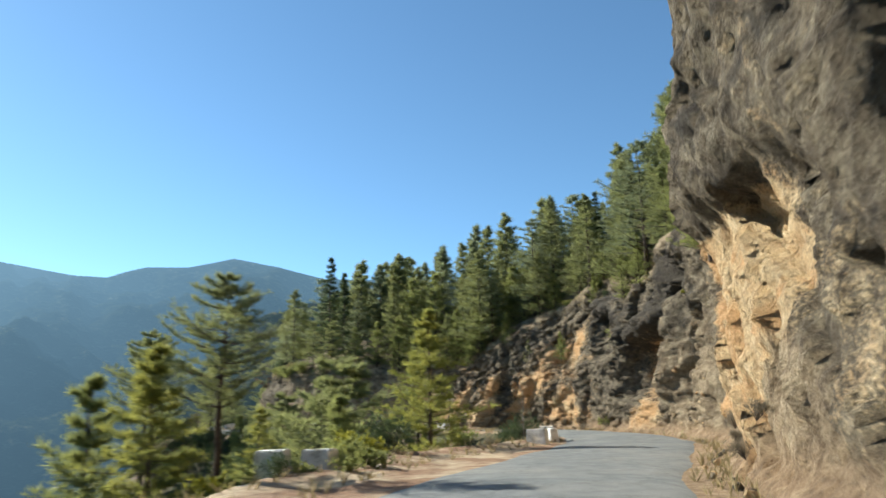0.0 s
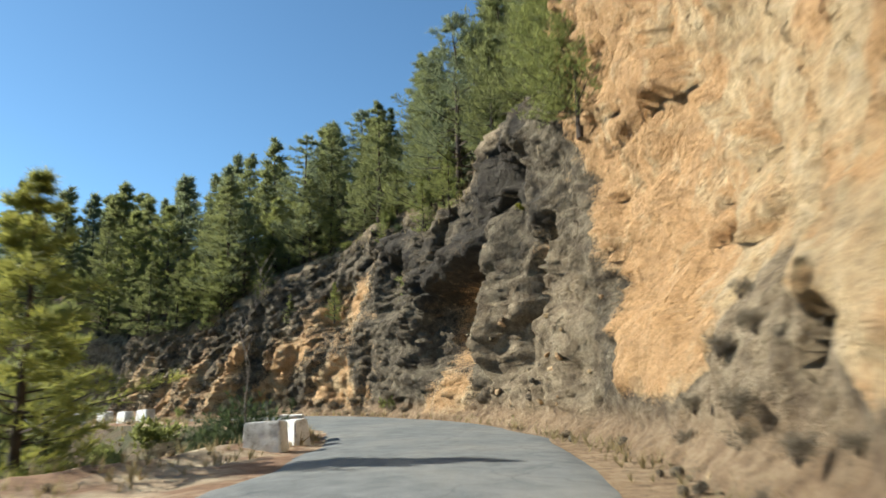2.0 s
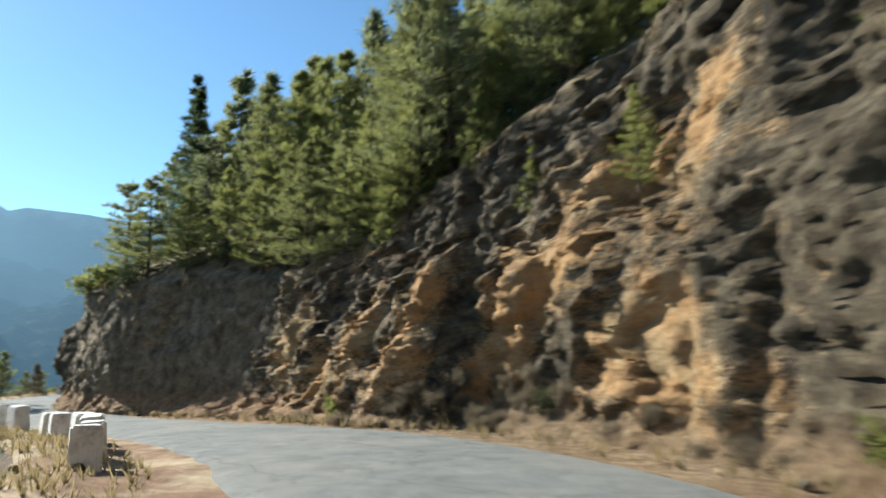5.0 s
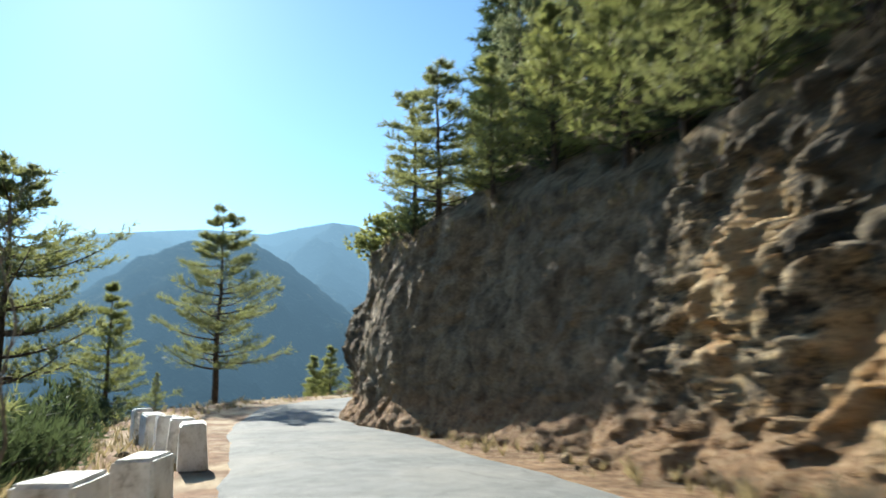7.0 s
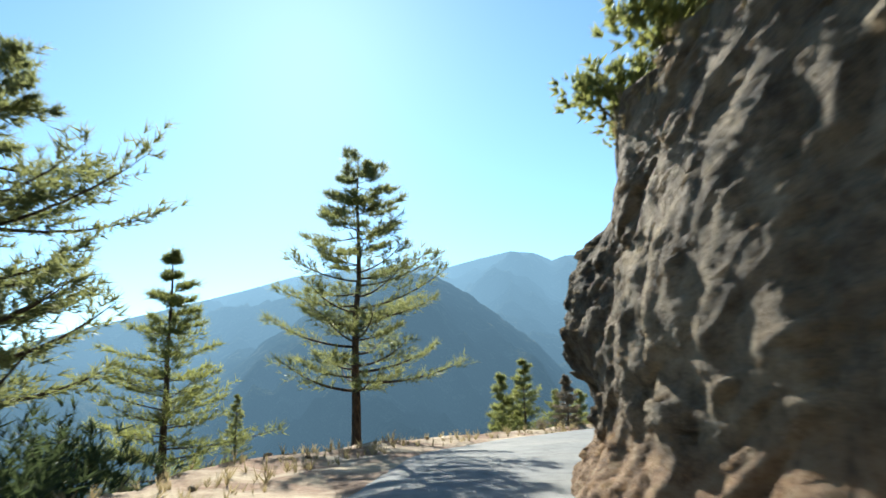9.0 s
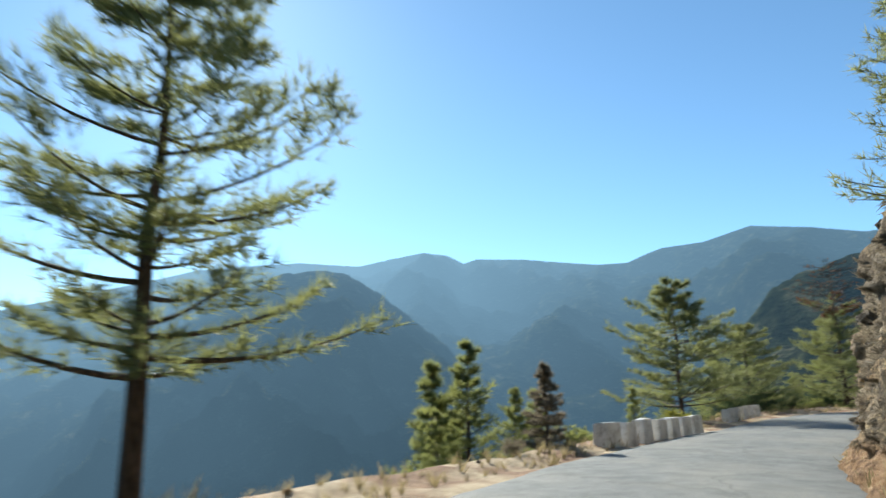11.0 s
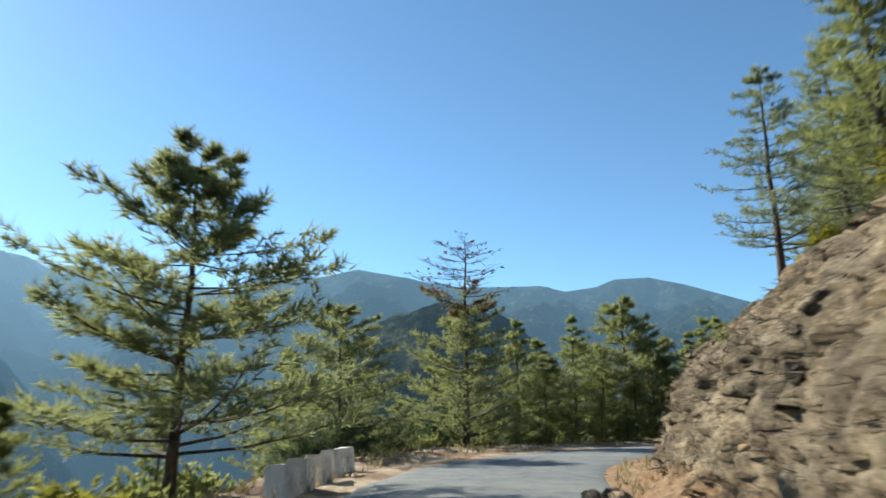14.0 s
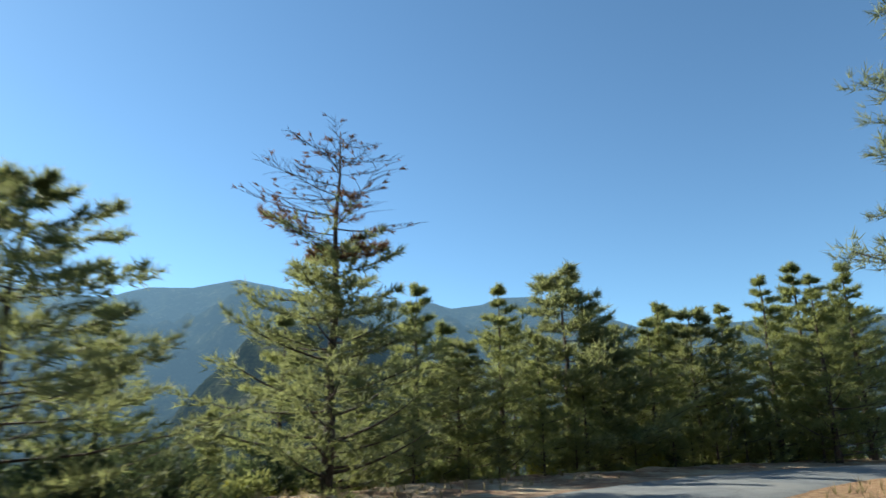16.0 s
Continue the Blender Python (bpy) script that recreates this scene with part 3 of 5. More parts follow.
        for i in range(SLOPE_ROWS + 1):
            g = ((i + 1) / (SLOPE_ROWS + 1)) ** 1.6
            p, out, _ = hill_base(q, 1 + g)
            d = crag(q, p[0], p[1], p[2], 1, H) * (1 - smooth(0, 0.12, g))
            b = 0.7 * fbm((p[0] * 0.2, p[1] * 0.2, 3), 4) * smooth(0, 0.1, g)
            pts[1 + FACE_ROWS + i, j] = (p[0] + out[0] * d, p[1] + out[1] * d, p[2] + b)
            soil[1 + FACE_ROWS + i, j] = 0.9
    ob = grid_mesh("cliff", pts[:, ::-1], ROCK, "grey and golden sandstone cliff with overhangs cut along the road", "cliff",
                   attrs={"fresh": fresh[:, ::-1], "soil": soil[:, ::-1], "litter": litter[:, ::-1], "ochre": ochre[:, ::-1], "varnish": varnish[:, ::-1]})
    return ob


cliff = build_hillside()


# ---- road, verge and the slope falling to the valley ----
def build_road():
    qs = even_stations(0.4)
    cols = []
    for q in qs:
        l, r = road_edge(q, -1), road_edge(q, 1)
        row = []
        for f in np.linspace(0, 1, 13):
            p = l + (r - l) * f
            camber = 0.045 * (1 - (2 * f - 1) ** 2)
            row.append((p[0], p[1], p[2] + camber + 0.012 * noise.noise((p[0] * 0.5, p[1] * 0.5, 0)) + 0.012))
        w = (l - r) / np.linalg.norm(l - r) * 0.22
        row = [(row[0][0] + w[0], row[0][1] + w[1], row[0][2] - 0.045)] + row + [(row[-1][0] - w[0], row[-1][1] - w[1], row[-1][2] - 0.045)]
        cols.append(row)
    pts = np.array(cols).transpose(1, 0, 2)
    return grid_mesh("road", pts[::-1], ASPHALT, "worn pale grey asphalt mountain road without markings", "road")


road = build_road()


def verge_point(q, f):
    """Dirt verge from under the asphalt's left edge (f 0) to the lip of the slope (f 1)."""
    l, v, c = road_edge(q, -1), guide(VERGE, q), guide(CENTRE, q)
    inner = l[:2] + (c[:2] - l[:2]) * 0.25
    xy = inner + (v - inner) * f
    g = smooth(0.12, 0.4, f)
    n1 = fbm((xy[0] * 0.6, xy[1] * 0.6, 1), 4)
    z = c[2] - 0.03 + g * (0.10 * n1 + 0.10 * smooth(0.45, 0.8, f)) - 0.35 * smooth(0.86, 1.0, f) + 0.03 * noise.noise((xy[0] * 3, xy[1] * 3, 0)) * g
    return np.array([xy[0], xy[1], z])


def slope_point(q, g):
    """The slope below the lip: g 0 at the lip, 1 about 26 m out, up to 2.6."""
    v, w, c = guide(VERGE, q), guide(LOW, q), guide(CENTRE, q)
    xy = v + (w - v) * g
    d = np.hypot(*(w - v)) * g
    z = c[2] - 0.38 - 0.82 * d * smooth(-0.6, 3.0, d) + 0.9 * fbm((xy[0] * 0.16, xy[1] * 0.16, 2), 4) * smooth(0, 4, d)
    return np.array([xy[0], xy[1], z])


def build_ground():
    qs = even_stations(0.45)
    rows = []
    for f in np.linspace(0, 1, 22):
        rows.append([verge_point(q, f) for q in qs])
    for g in (np.linspace(0, 1, 40)[1:] ** 1.5) * 2.6:
        rows.append([slope_point(q, g) for q in qs])
    pts = np.array(rows)
    ob = grid_mesh("ground", pts, DIRT, "tan dirt road verge with pine litter above a steep dry slope", "ground")
    ob.data.materials.append(SLOPE)
    n = len(qs) - 1
    for poly in ob.data.polygons:
        poly.material_index = 0 if poly.index // n < 19 else 1
    return ob


ground = build_ground()

# ---- valley and mountains, to the horizon ----
RIDGE = [(-75, 7), (-50, 8), (-30, 8.6), (-20, 8.9), (-16, 8.9), (-12.6, 9.3), (-11.5, 8.95), (-9, 9.9), (-6, 11), (-3.2, 11.75), (-.5, 11.75), (1, 11.2), (3.5, 10.95), (5.5, 11.5), (8.5, 11.45),
         (13.5, 11.5), (17, 12.3), (21, 12.9), (24.5, 12), (27.7, 11.8), (29, 11.4), (30.5, 10.8), (33, 10.8), (35.6, 11.1), (39, 11.5), (43, 11.65), (44.1, 11.3), (45.5, 12), (47.6, 12.25),
         (50.5, 11.7), (53, 11.1), (58, 11.3), (62, 10.9), (66, 10.4), (70, 9.2), (75, 7.8), (80, 6.4), (84, 5.2), (88, 3.6), (96, 4.5), (110, 7)]
HILL_A = [(25, -20), (35, -9), (41, -1), (45.5, 4.4), (48.6, 6.8), (50.9, 8.6), (53.7, 10.3), (56.4, 10.7), (59.4, 10.2), (62.6, 8.8), (65.6, 6.7), (68, 5.2), (74, 0), (82, -8), (95, -20)]
HILL_B = [(-8, -16), (0, -4), (3, 2), (5.8, 6), (8, 7.7), (10, 9.1), (12.3, 9.8), (15, 10), (17.8, 9.3), (20.3, 7.8), (24, 3.5), (29, -4), (36, -14)]
MID = np.array((-10.0, 50.0))


def far_height(az, r):
    """Height of the far land at an azimuth (degrees to the left of +y) and distance from the road."""
    ra = radians(az)
    x, y = MID[0] - r * math.sin(ra), MID[1] + r * math.cos(ra)
    el = np.interp(az, [a for a, _ in RIDGE], [e for _, e in RIDGE])
    R = 2750 + 300 * math.sin(ra * 3.0)
    top = math.tan(radians(el)) * R + 1.5
    open_side = smooth(-95, -70, az) * (1 - smooth(125, 160, az))
    t = r / R
    floor = np.interp(r, [40, 70, 130, 300, 650, 1000, 1500], [-36, -55, -95, -150, -225, -215, -150])
    shape = np.interp(t, [0.0, 0.34, 0.6, 0.8, 1.0, 1.3, 2], [0, 0, 0.36, 0.66, 1.0, 0.62, 0.35])
    gul = ridged((x * 0.0019, y * 0.0019, 0.3), 5)
    fine = fbm((x * 0.008, y * 0.008, 4), 4)
    rough = (85 * gul + 22 * fine - 30) * smooth(0.3, 0.55, t) * (1 - 0.93 * smooth(0.86, 0.985, t) * (1 - smooth(1.01, 1.2, t)))
    z = floor * (1 - smooth(0.3, 0.95, t)) + top * shape + rough
    # a forested hill across the valley, and a lower dark one to its right
    for line, r0, wr in ((HILL_A, 1350, 620), (HILL_B, 800, 300)):
        e = np.interp(az, [a for a, _ in line], [b for _, b in line])
        crest = max(math.tan(radians(e)) * r0, -210)
        fall = math.hypot((r - r0) / wr, 0.12) - 0.12
        spur = crest - fall * (crest + 230) + (62 * ridged((x * 0.0045, y * 0.0045, 9), 5) - 40) * smooth(0.02, 0.4, fall)
        z = max(z, spur)
    z += 7.5 * fbm((x * 0.03, y * 0.03, 8), 4) * smooth(80, 300, r)
    hill = np.interp(r, [40, 80, 300, 900, 2500, 4500], [-25, 5, 110, 330, 600, 500]) + 20 * fine * smooth(200, 600, r)
    return open_side * z + (1 - open_side) * hill


def build_mountains():
    az = np.r_[np.arange(-45, 112, 0.22), np.arange(112, 315.1, 3.0)]
    rs = np.r_[np.geomspace(42, 600, 34), np.linspace(625, 3100, 100), np.linspace(3200, 4600, 8)]
    pts, painted_haze = np.zeros((len(rs), len(az), 3)), np.zeros((len(rs), len(az)))
    for j, a in enumerate(az):
        aa = a if a <= 180 else a - 360
        for i, r in enumerate(rs):
            ra = radians(a)
            pts[i, j] = (MID[0] - r * math.sin(ra), MID[1] + r * math.cos(ra), far_height(aa, r))
            # painted haze, stronger with distance and towards the sunward side
            painted_haze[i, j] = (0.07 * smooth(300, 800, r) + 1 - math.exp(-(r / 2050) ** 1.2)) * (0.74 + 0.43 * smooth(15, 70, aa))
        if -75 < aa < 110:
            want = math.tan(radians(np.interp(aa, [k for k, _ in RIDGE], [e for _, e in RIDGE])))
            far = rs > 1800
            seen = ((pts[far, j, 2] - 1.2) / rs[far]).max()
            pts[far, j, 2] = np.where(pts[far, j, 2] > 0, pts[far, j, 2] * want / max(seen, 0.01), pts[far, j, 2])
    return grid_mesh("backdrop", pts, FAR, "forested mountains across a deep valley, blue haze painted on as glow", "mountains", attrs={"painted_haze": np.clip(painted_haze, 0, 1)})


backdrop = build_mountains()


# ---- builders of things ----
def part(name, me, parent, label=""):
    """One mesh as a part under a thing."""
    ob = new(name, me)
    ob.parent = parent
    return tagged(ob, label) if label else ob


def mesh_of(name, verts, faces, mat, attrs=None, smooth_shade=False):
    me = bpy.data.meshes.new(name)
    me.from_pydata(verts, [], faces)
    for key, values in (attrs or {}).items():
        me.attributes.new(key, "FLOAT", "POINT").data.foreach_set("value", np.asarray(values, np.float32))
    if smooth_shade:
        me.polygons.foreach_set("use_smooth", [True] * len(me.polygons))
    me.materials.append(mat)
    me.update()
    return me


def add_tube(verts, faces, pts, radii, sides=6):
    """A tapered tube through the points, closed at its tip."""
    start = len(verts)
    for k, (p, r) in enumerate(zip(pts, radii)):
        p = Vector(p)
        way = (Vector(pts[min(k + 1, len(pts) - 1)]) - Vector(pts[max(k - 1, 0)])).normalized()
        u = way.orthogonal().normalized()
        w = way.cross(u)
        for s in range(sides):
            a = 2 * math.pi * s / sides
            verts.append(tuple(p + (u * math.cos(a) + w * math.sin(a)) * r))
    for k in range(len(pts) - 1):
        for s in range(sides):
            a, b = start + k * sides + s, start + k * sides + (s + 1) % sides
            faces.append((a, b, b + sides, a + sides))
    faces.append(tuple(start + (len(pts) - 1) * sides + s for s in range(sides)))


def add_tuft(rng, verts, faces, tint, at, way, size, blades, shade, spread=0.9, width=0.13):
    """A spray of narrow blades round a twig's end."""
    way = way.normalized()
    u = way.orthogonal().normalized()
    w = way.cross(u)
    for _ in range(blades):
        a, t = rng.uniform(0, 2 * math.pi), rng.uniform(0.15, spread)
        d = (way * math.cos(t) + (u * math.cos(a) + w * math.sin(a)) * math.sin(t))
        s = size * rng.uniform(0.65, 1.15)
        side = d.cross(Vector((rng.uniform(-1, 1), rng.uniform(-1, 1), rng.uniform(-1, 1)))).normalized() * s * width
        o = at - way * size * rng.uniform(0, 0.35)
        n = len(verts)
        verts += [tuple(o - side), tuple(o + d * s), tuple(o + side)]
        faces.append((n, n + 1, n + 2))
        tint += [shade + rng.uniform(-0.08, 0.08)] * 3


def conifer(name, seed, height, spread, first, whorls, per, rise, tip_up, leaf, blades, twigs, foliage, label, category, profile="cone", bare_above=2.0, lean=0.0, girth=0.016, bark=None, rusty=None, split=False, width=0.13):
    """A pine, fir or spruce with its foot at the origin: trunk, each-limb tubes and a crown of needle sprays."""
    rng = random.Random(seed)
    root = new(name, None)
    tagged(root, label, category)
    tv, tf = [], []
    line = []
    for k in range(9):
        t = k / 8
        line.append(Vector((lean * height * t * t + 0.035 * height * rng.uniform(-0.35, 0.35) * t, 0.03 * height * rng.uniform(-0.35, 0.35) * t, height * t - 0.4 * (k == 0))))
    r0 = girth * height + 0.02
    add_tube(tv, tf, line, [r0 * (1 - 0.93 * k / 8) * (1.25 if k == 0 else 1) for k in range(9)], 8)
    bark = bark or BARK
    part("trunk", mesh_of(name + "_trunk", tv, tf, bark, smooth_shade=True), root)

    def on_trunk(t):
        f = t * 8
        i = min(int(f), 7)
        return line[i].lerp(line[i + 1], f - i)

    lv, lf, cv, cf, ct, rv, rf, rt = [], [], [], [], [], [], [], []
    turn = rng.uniform(0, 6.28)
    for wi in range(whorls):
        t = first + (0.985 - first) * (wi + 0.5) / whorls
        g = (t - first) / (1 - first)
        if profile == "cone":
            reach = (1 - g) ** 0.95 * (0.72 + 0.28 * min(1, g * 5)) * (0.86 + 0.2 * math.sin(wi * 2.3 + seed)) + 0.035
        elif profile == "round":
            reach = math.sin(math.pi * min(1, 0.22 + 0.80 * g)) ** 0.75 + 0.04
        else:  # open, flat-topped layers
            reach = (0.86 + 0.14 * math.sin(g * 11 + seed)) * (1 - g) ** 0.58 + 0.06
        if t > bare_above:
            reach = max(reach, 0.22 + 0.42 * (1 - t) / (1 - bare_above))
        for k in range(per):
            if rng.random() < (0.12 if profile == "open" else 0.06):
                continue
            az = turn + 2 * math.pi * (k + rng.uniform(-0.28, 0.28)) / per
            L = spread * reach * rng.uniform(0.52, 1.16)
            base = on_trunk(min(0.995, t + rng.uniform(-0.5, 0.5) * 0.8 / whorls))
            e0 = rise * (0.35 + 0.9 * g) + rng.uniform(-0.12, 0.12)
            p, pts, e = base.copy(), [base.copy()], e0
            for sgm in range(6):
                e += tip_up / 6
                h = Vector((math.cos(az), math.sin(az), 0))
                p = p + (h * math.cos(e) + Vector((0, 0, math.sin(e)))) * (L / 6)
                pts.append(p.copy())
                az += rng.uniform(-0.07, 0.07)
            rb = max(0.009, r0 * 0.30 * (1 - 0.72 * g) * min(1, L / spread + 0.25))
            if split:
                bv, bf = [], []
                add_tube(bv, bf, pts, [rb * (1 - 0.85 * s / 6) for s in range(7)], 5)
                part("limb", mesh_of(name + "_limb", bv, bf, bark, smooth_shade=True), root)
            else:
                add_tube(lv, lf, pts[::2], [rb * (1 - 0.85 * s / 6) for s in range(0, 7, 2)], 3)
            bare = t > bare_above
            for s in range(twigs):
                f = 0.24 + 0.76 * (s + rng.uniform(0, 0.9)) / twigs if profile == "open" else 0.12 + 0.88 * (s + rng.uniform(0, 0.9)) / twigs
                f = min(f, 1.0)
                i = min(int(f * 6), 5)
                o = pts[i].lerp(pts[i + 1], f * 6 - i)
                fwd = (pts[i + 1] - pts[i]).normalized()
                side = fwd.cross(Vector((0, 0, 1))).normalized() * rng.choice((-1, 1))
                d = (fwd * rng.uniform(0.4, 1.0) + side * rng.uniform(0.3, 1.2) + Vector((0, 0, rng.uniform(-0.12, 0.28)))).normalized()
                tl = (0.15 + 0.36 * (1 - f * 0.7)) * L * rng.uniform(0.45, 1.0) if f < 0.93 else 0.1 * L
                end = o + d * tl
                if bare:
                    add_tube(lv, lf, [o, o.lerp(end, 0.5) + Vector((0, 0, 0.05 * tl)), end], [0.010, 0.007, 0.003], 3)
                    if rng.random() < 0.25 and rusty:
                        add_tuft(rng, rv, rf, rt, end, d, leaf * 0.8, max(3, blades // 2), rng.uniform(0.2, 0.8))
                    continue
                # tint: paler young tips, and crown shade painted darker inward and low
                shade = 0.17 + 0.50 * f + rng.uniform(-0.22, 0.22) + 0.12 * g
                n = 4 if tl > leaf * 1.4 else 3
                V, F, T = (rv, rf, rt) if rusty and t > bare_above - 0.10 and rng.random() < 0.6 else (cv, cf, ct)
                for m in range(n):
                    at = o.lerp(end, 1 - m * 0.27) + Vector((rng.uniform(-1, 1), rng.uniform(-1, 1), rng.uniform(-0.6, 1))) * leaf * 0.22
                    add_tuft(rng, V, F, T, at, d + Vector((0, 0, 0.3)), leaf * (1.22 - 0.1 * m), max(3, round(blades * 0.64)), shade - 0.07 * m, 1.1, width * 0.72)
        turn += rng.uniform(0.3, 1.2)
    if bare_above > 1:
        for m in range(3):
            add_tuft(rng, cv, cf, ct, line[-1] - Vector((0, 0, m * leaf * 0.5)), Vector((0, 0, 1)), leaf, max(4, blades // 2), 0.6, 0.7, width * 0.7)
    if lv:
        tagged(part("branchwork", mesh_of(name + "_branches", lv, lf, bark), root), kind="stuff")
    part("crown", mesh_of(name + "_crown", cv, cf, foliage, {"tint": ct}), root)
    if rv:
        part("withered_crown", mesh_of(name + "_withered", rv, rf, rusty, {"tint": rt}), root, "withered rust-brown needles")
    return root


def shrub(name, seed, size, leaf, sprays, foliage, label, category="shrub", stems=9, width=0.2):
    """A low bush: stems from one root and many sprays of leaves."""
    rng = random.Random(seed)
    root = tagged(new(name, None), label, category)
    sv, sf, cv, cf, ct = [], [], [], [], []
    for k in range(stems):
        a, e = rng.uniform(0, 6.28), rng.uniform(0.5, 1.45)
        L = size * rng.uniform(0.6, 1.1)
        d = Vector((math.cos(a) * math.cos(e), math.sin(a) * math.cos(e), math.sin(e)))
        pts = [Vector((0, 0, -0.15)), d * L * 0.5, d * L + Vector((0, 0, 0.08 * L))]
        add_tube(sv, sf, pts, [0.022 * size, 0.014 * size, 0.004], 4)
        for s in range(sprays):
            f = rng.uniform(0.25, 1.0)
            off = Vector((rng.gauss(0, 1), rng.gauss(0, 1), rng.gauss(0, 0.8))) * 0.17 * size
            at = pts[1].lerp(pts[2], f) + off if f > 0.4 else pts[1] * (f / 0.4) + off
            at.z = max(at.z, 0.05)
            add_tuft(rng, cv, cf, ct, at, d + off * 1.2 + Vector((0, 0, 0.3)), leaf, 7, rng.uniform(0.1, 0.6) + 0.35 * f, 1.2, width)
    part("stem", mesh_of(name + "_stems", sv, sf, BARK), root)
    part("foliage", mesh_of(name + "_leaves", cv, cf, foliage, {"tint": ct}), root)
    return root


def put(proto, x, y, z, scale=1.0, turn=0.0, tilt=0.0, group="", label=""):
    """Another one like proto, standing at a place."""
    ob = copy_thing(proto, pose(x, y, z, tilt, 0, turn) @ Matrix.Diagonal((scale, scale, scale, 1)))
    return tagged(ob, label, group=group)


def left_ground(x, y):
    """Height of the verge or slope left of the road under a place."""
    best = None
    for q in np.linspace(0, LAST, 420):
        v, w = guide(VERGE, q), guide(LOW, q)
        d = w - v
        g = ((np.array((x, y)) - v) @ d) / (d @ d)
        off = np.hypot(*(np.array((x, y)) - v - d * g))
        if best is None or off < best[0]:
            best = (off, q, g)
    _, q, g = best
    if g >= 0:
        return slope_point(q, g)[2]
    return guide(CENTRE, q)[2]


# ---- trees of the valley side ----
TREES = "conifers along the valley side"
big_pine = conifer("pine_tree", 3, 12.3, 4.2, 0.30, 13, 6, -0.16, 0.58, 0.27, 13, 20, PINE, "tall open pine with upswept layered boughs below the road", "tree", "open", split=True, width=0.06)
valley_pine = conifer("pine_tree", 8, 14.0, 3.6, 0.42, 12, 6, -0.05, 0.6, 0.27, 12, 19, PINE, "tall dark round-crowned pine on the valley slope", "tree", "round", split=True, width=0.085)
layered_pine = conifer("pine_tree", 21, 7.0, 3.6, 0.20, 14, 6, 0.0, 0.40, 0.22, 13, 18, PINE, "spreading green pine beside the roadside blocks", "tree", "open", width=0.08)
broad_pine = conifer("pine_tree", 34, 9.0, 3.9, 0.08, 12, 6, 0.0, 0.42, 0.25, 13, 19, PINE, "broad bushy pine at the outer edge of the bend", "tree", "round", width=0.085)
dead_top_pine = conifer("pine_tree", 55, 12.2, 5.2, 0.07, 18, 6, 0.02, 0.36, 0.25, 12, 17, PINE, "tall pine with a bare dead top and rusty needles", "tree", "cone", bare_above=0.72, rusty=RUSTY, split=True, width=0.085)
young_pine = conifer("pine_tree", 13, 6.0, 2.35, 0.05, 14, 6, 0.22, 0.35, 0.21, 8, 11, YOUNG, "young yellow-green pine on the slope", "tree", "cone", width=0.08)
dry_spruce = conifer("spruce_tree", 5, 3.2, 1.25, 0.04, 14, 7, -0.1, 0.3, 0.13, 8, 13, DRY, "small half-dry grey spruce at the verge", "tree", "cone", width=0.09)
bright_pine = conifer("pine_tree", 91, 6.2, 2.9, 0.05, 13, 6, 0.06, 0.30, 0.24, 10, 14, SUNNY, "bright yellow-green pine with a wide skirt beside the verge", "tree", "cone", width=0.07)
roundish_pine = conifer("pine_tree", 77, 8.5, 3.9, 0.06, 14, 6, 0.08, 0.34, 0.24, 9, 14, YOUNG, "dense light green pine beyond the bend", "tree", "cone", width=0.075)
for proto, x, y, z, s, turn in ((big_pine, -30.8, 68.3, left_ground(-30.8, 68.3) - 0.3, (9.9 - left_ground(-30.8, 68.3)) / 12.3, 40), (valley_pine, -26.6, 57.2, -4.8, 0.96, 0), (layered_pine, -36.7, 96.4, -0.95, 1.12, 200),
                                (broad_pine, -38.3, 108.5, -1.9, 0.84, 60), (dead_top_pine, -35.4, 117.4, -1.2, 0.97, 0), (young_pine, -35.5, 80.2, -3.0, 1.0, 10),
                                (dry_spruce, -31.35, 78.8, -1.0, 0.95, 0), (roundish_pine, -22, 135.2, -.6, 1.1, 0), (bright_pine, -0.2, 27.8, -.4, 0.95, 30)):
    proto.matrix_basis = pose(x, y, z, 0, 0, turn) @ Matrix.Diagonal((s, s, s, 1))
    tagged(proto, group=TREES)
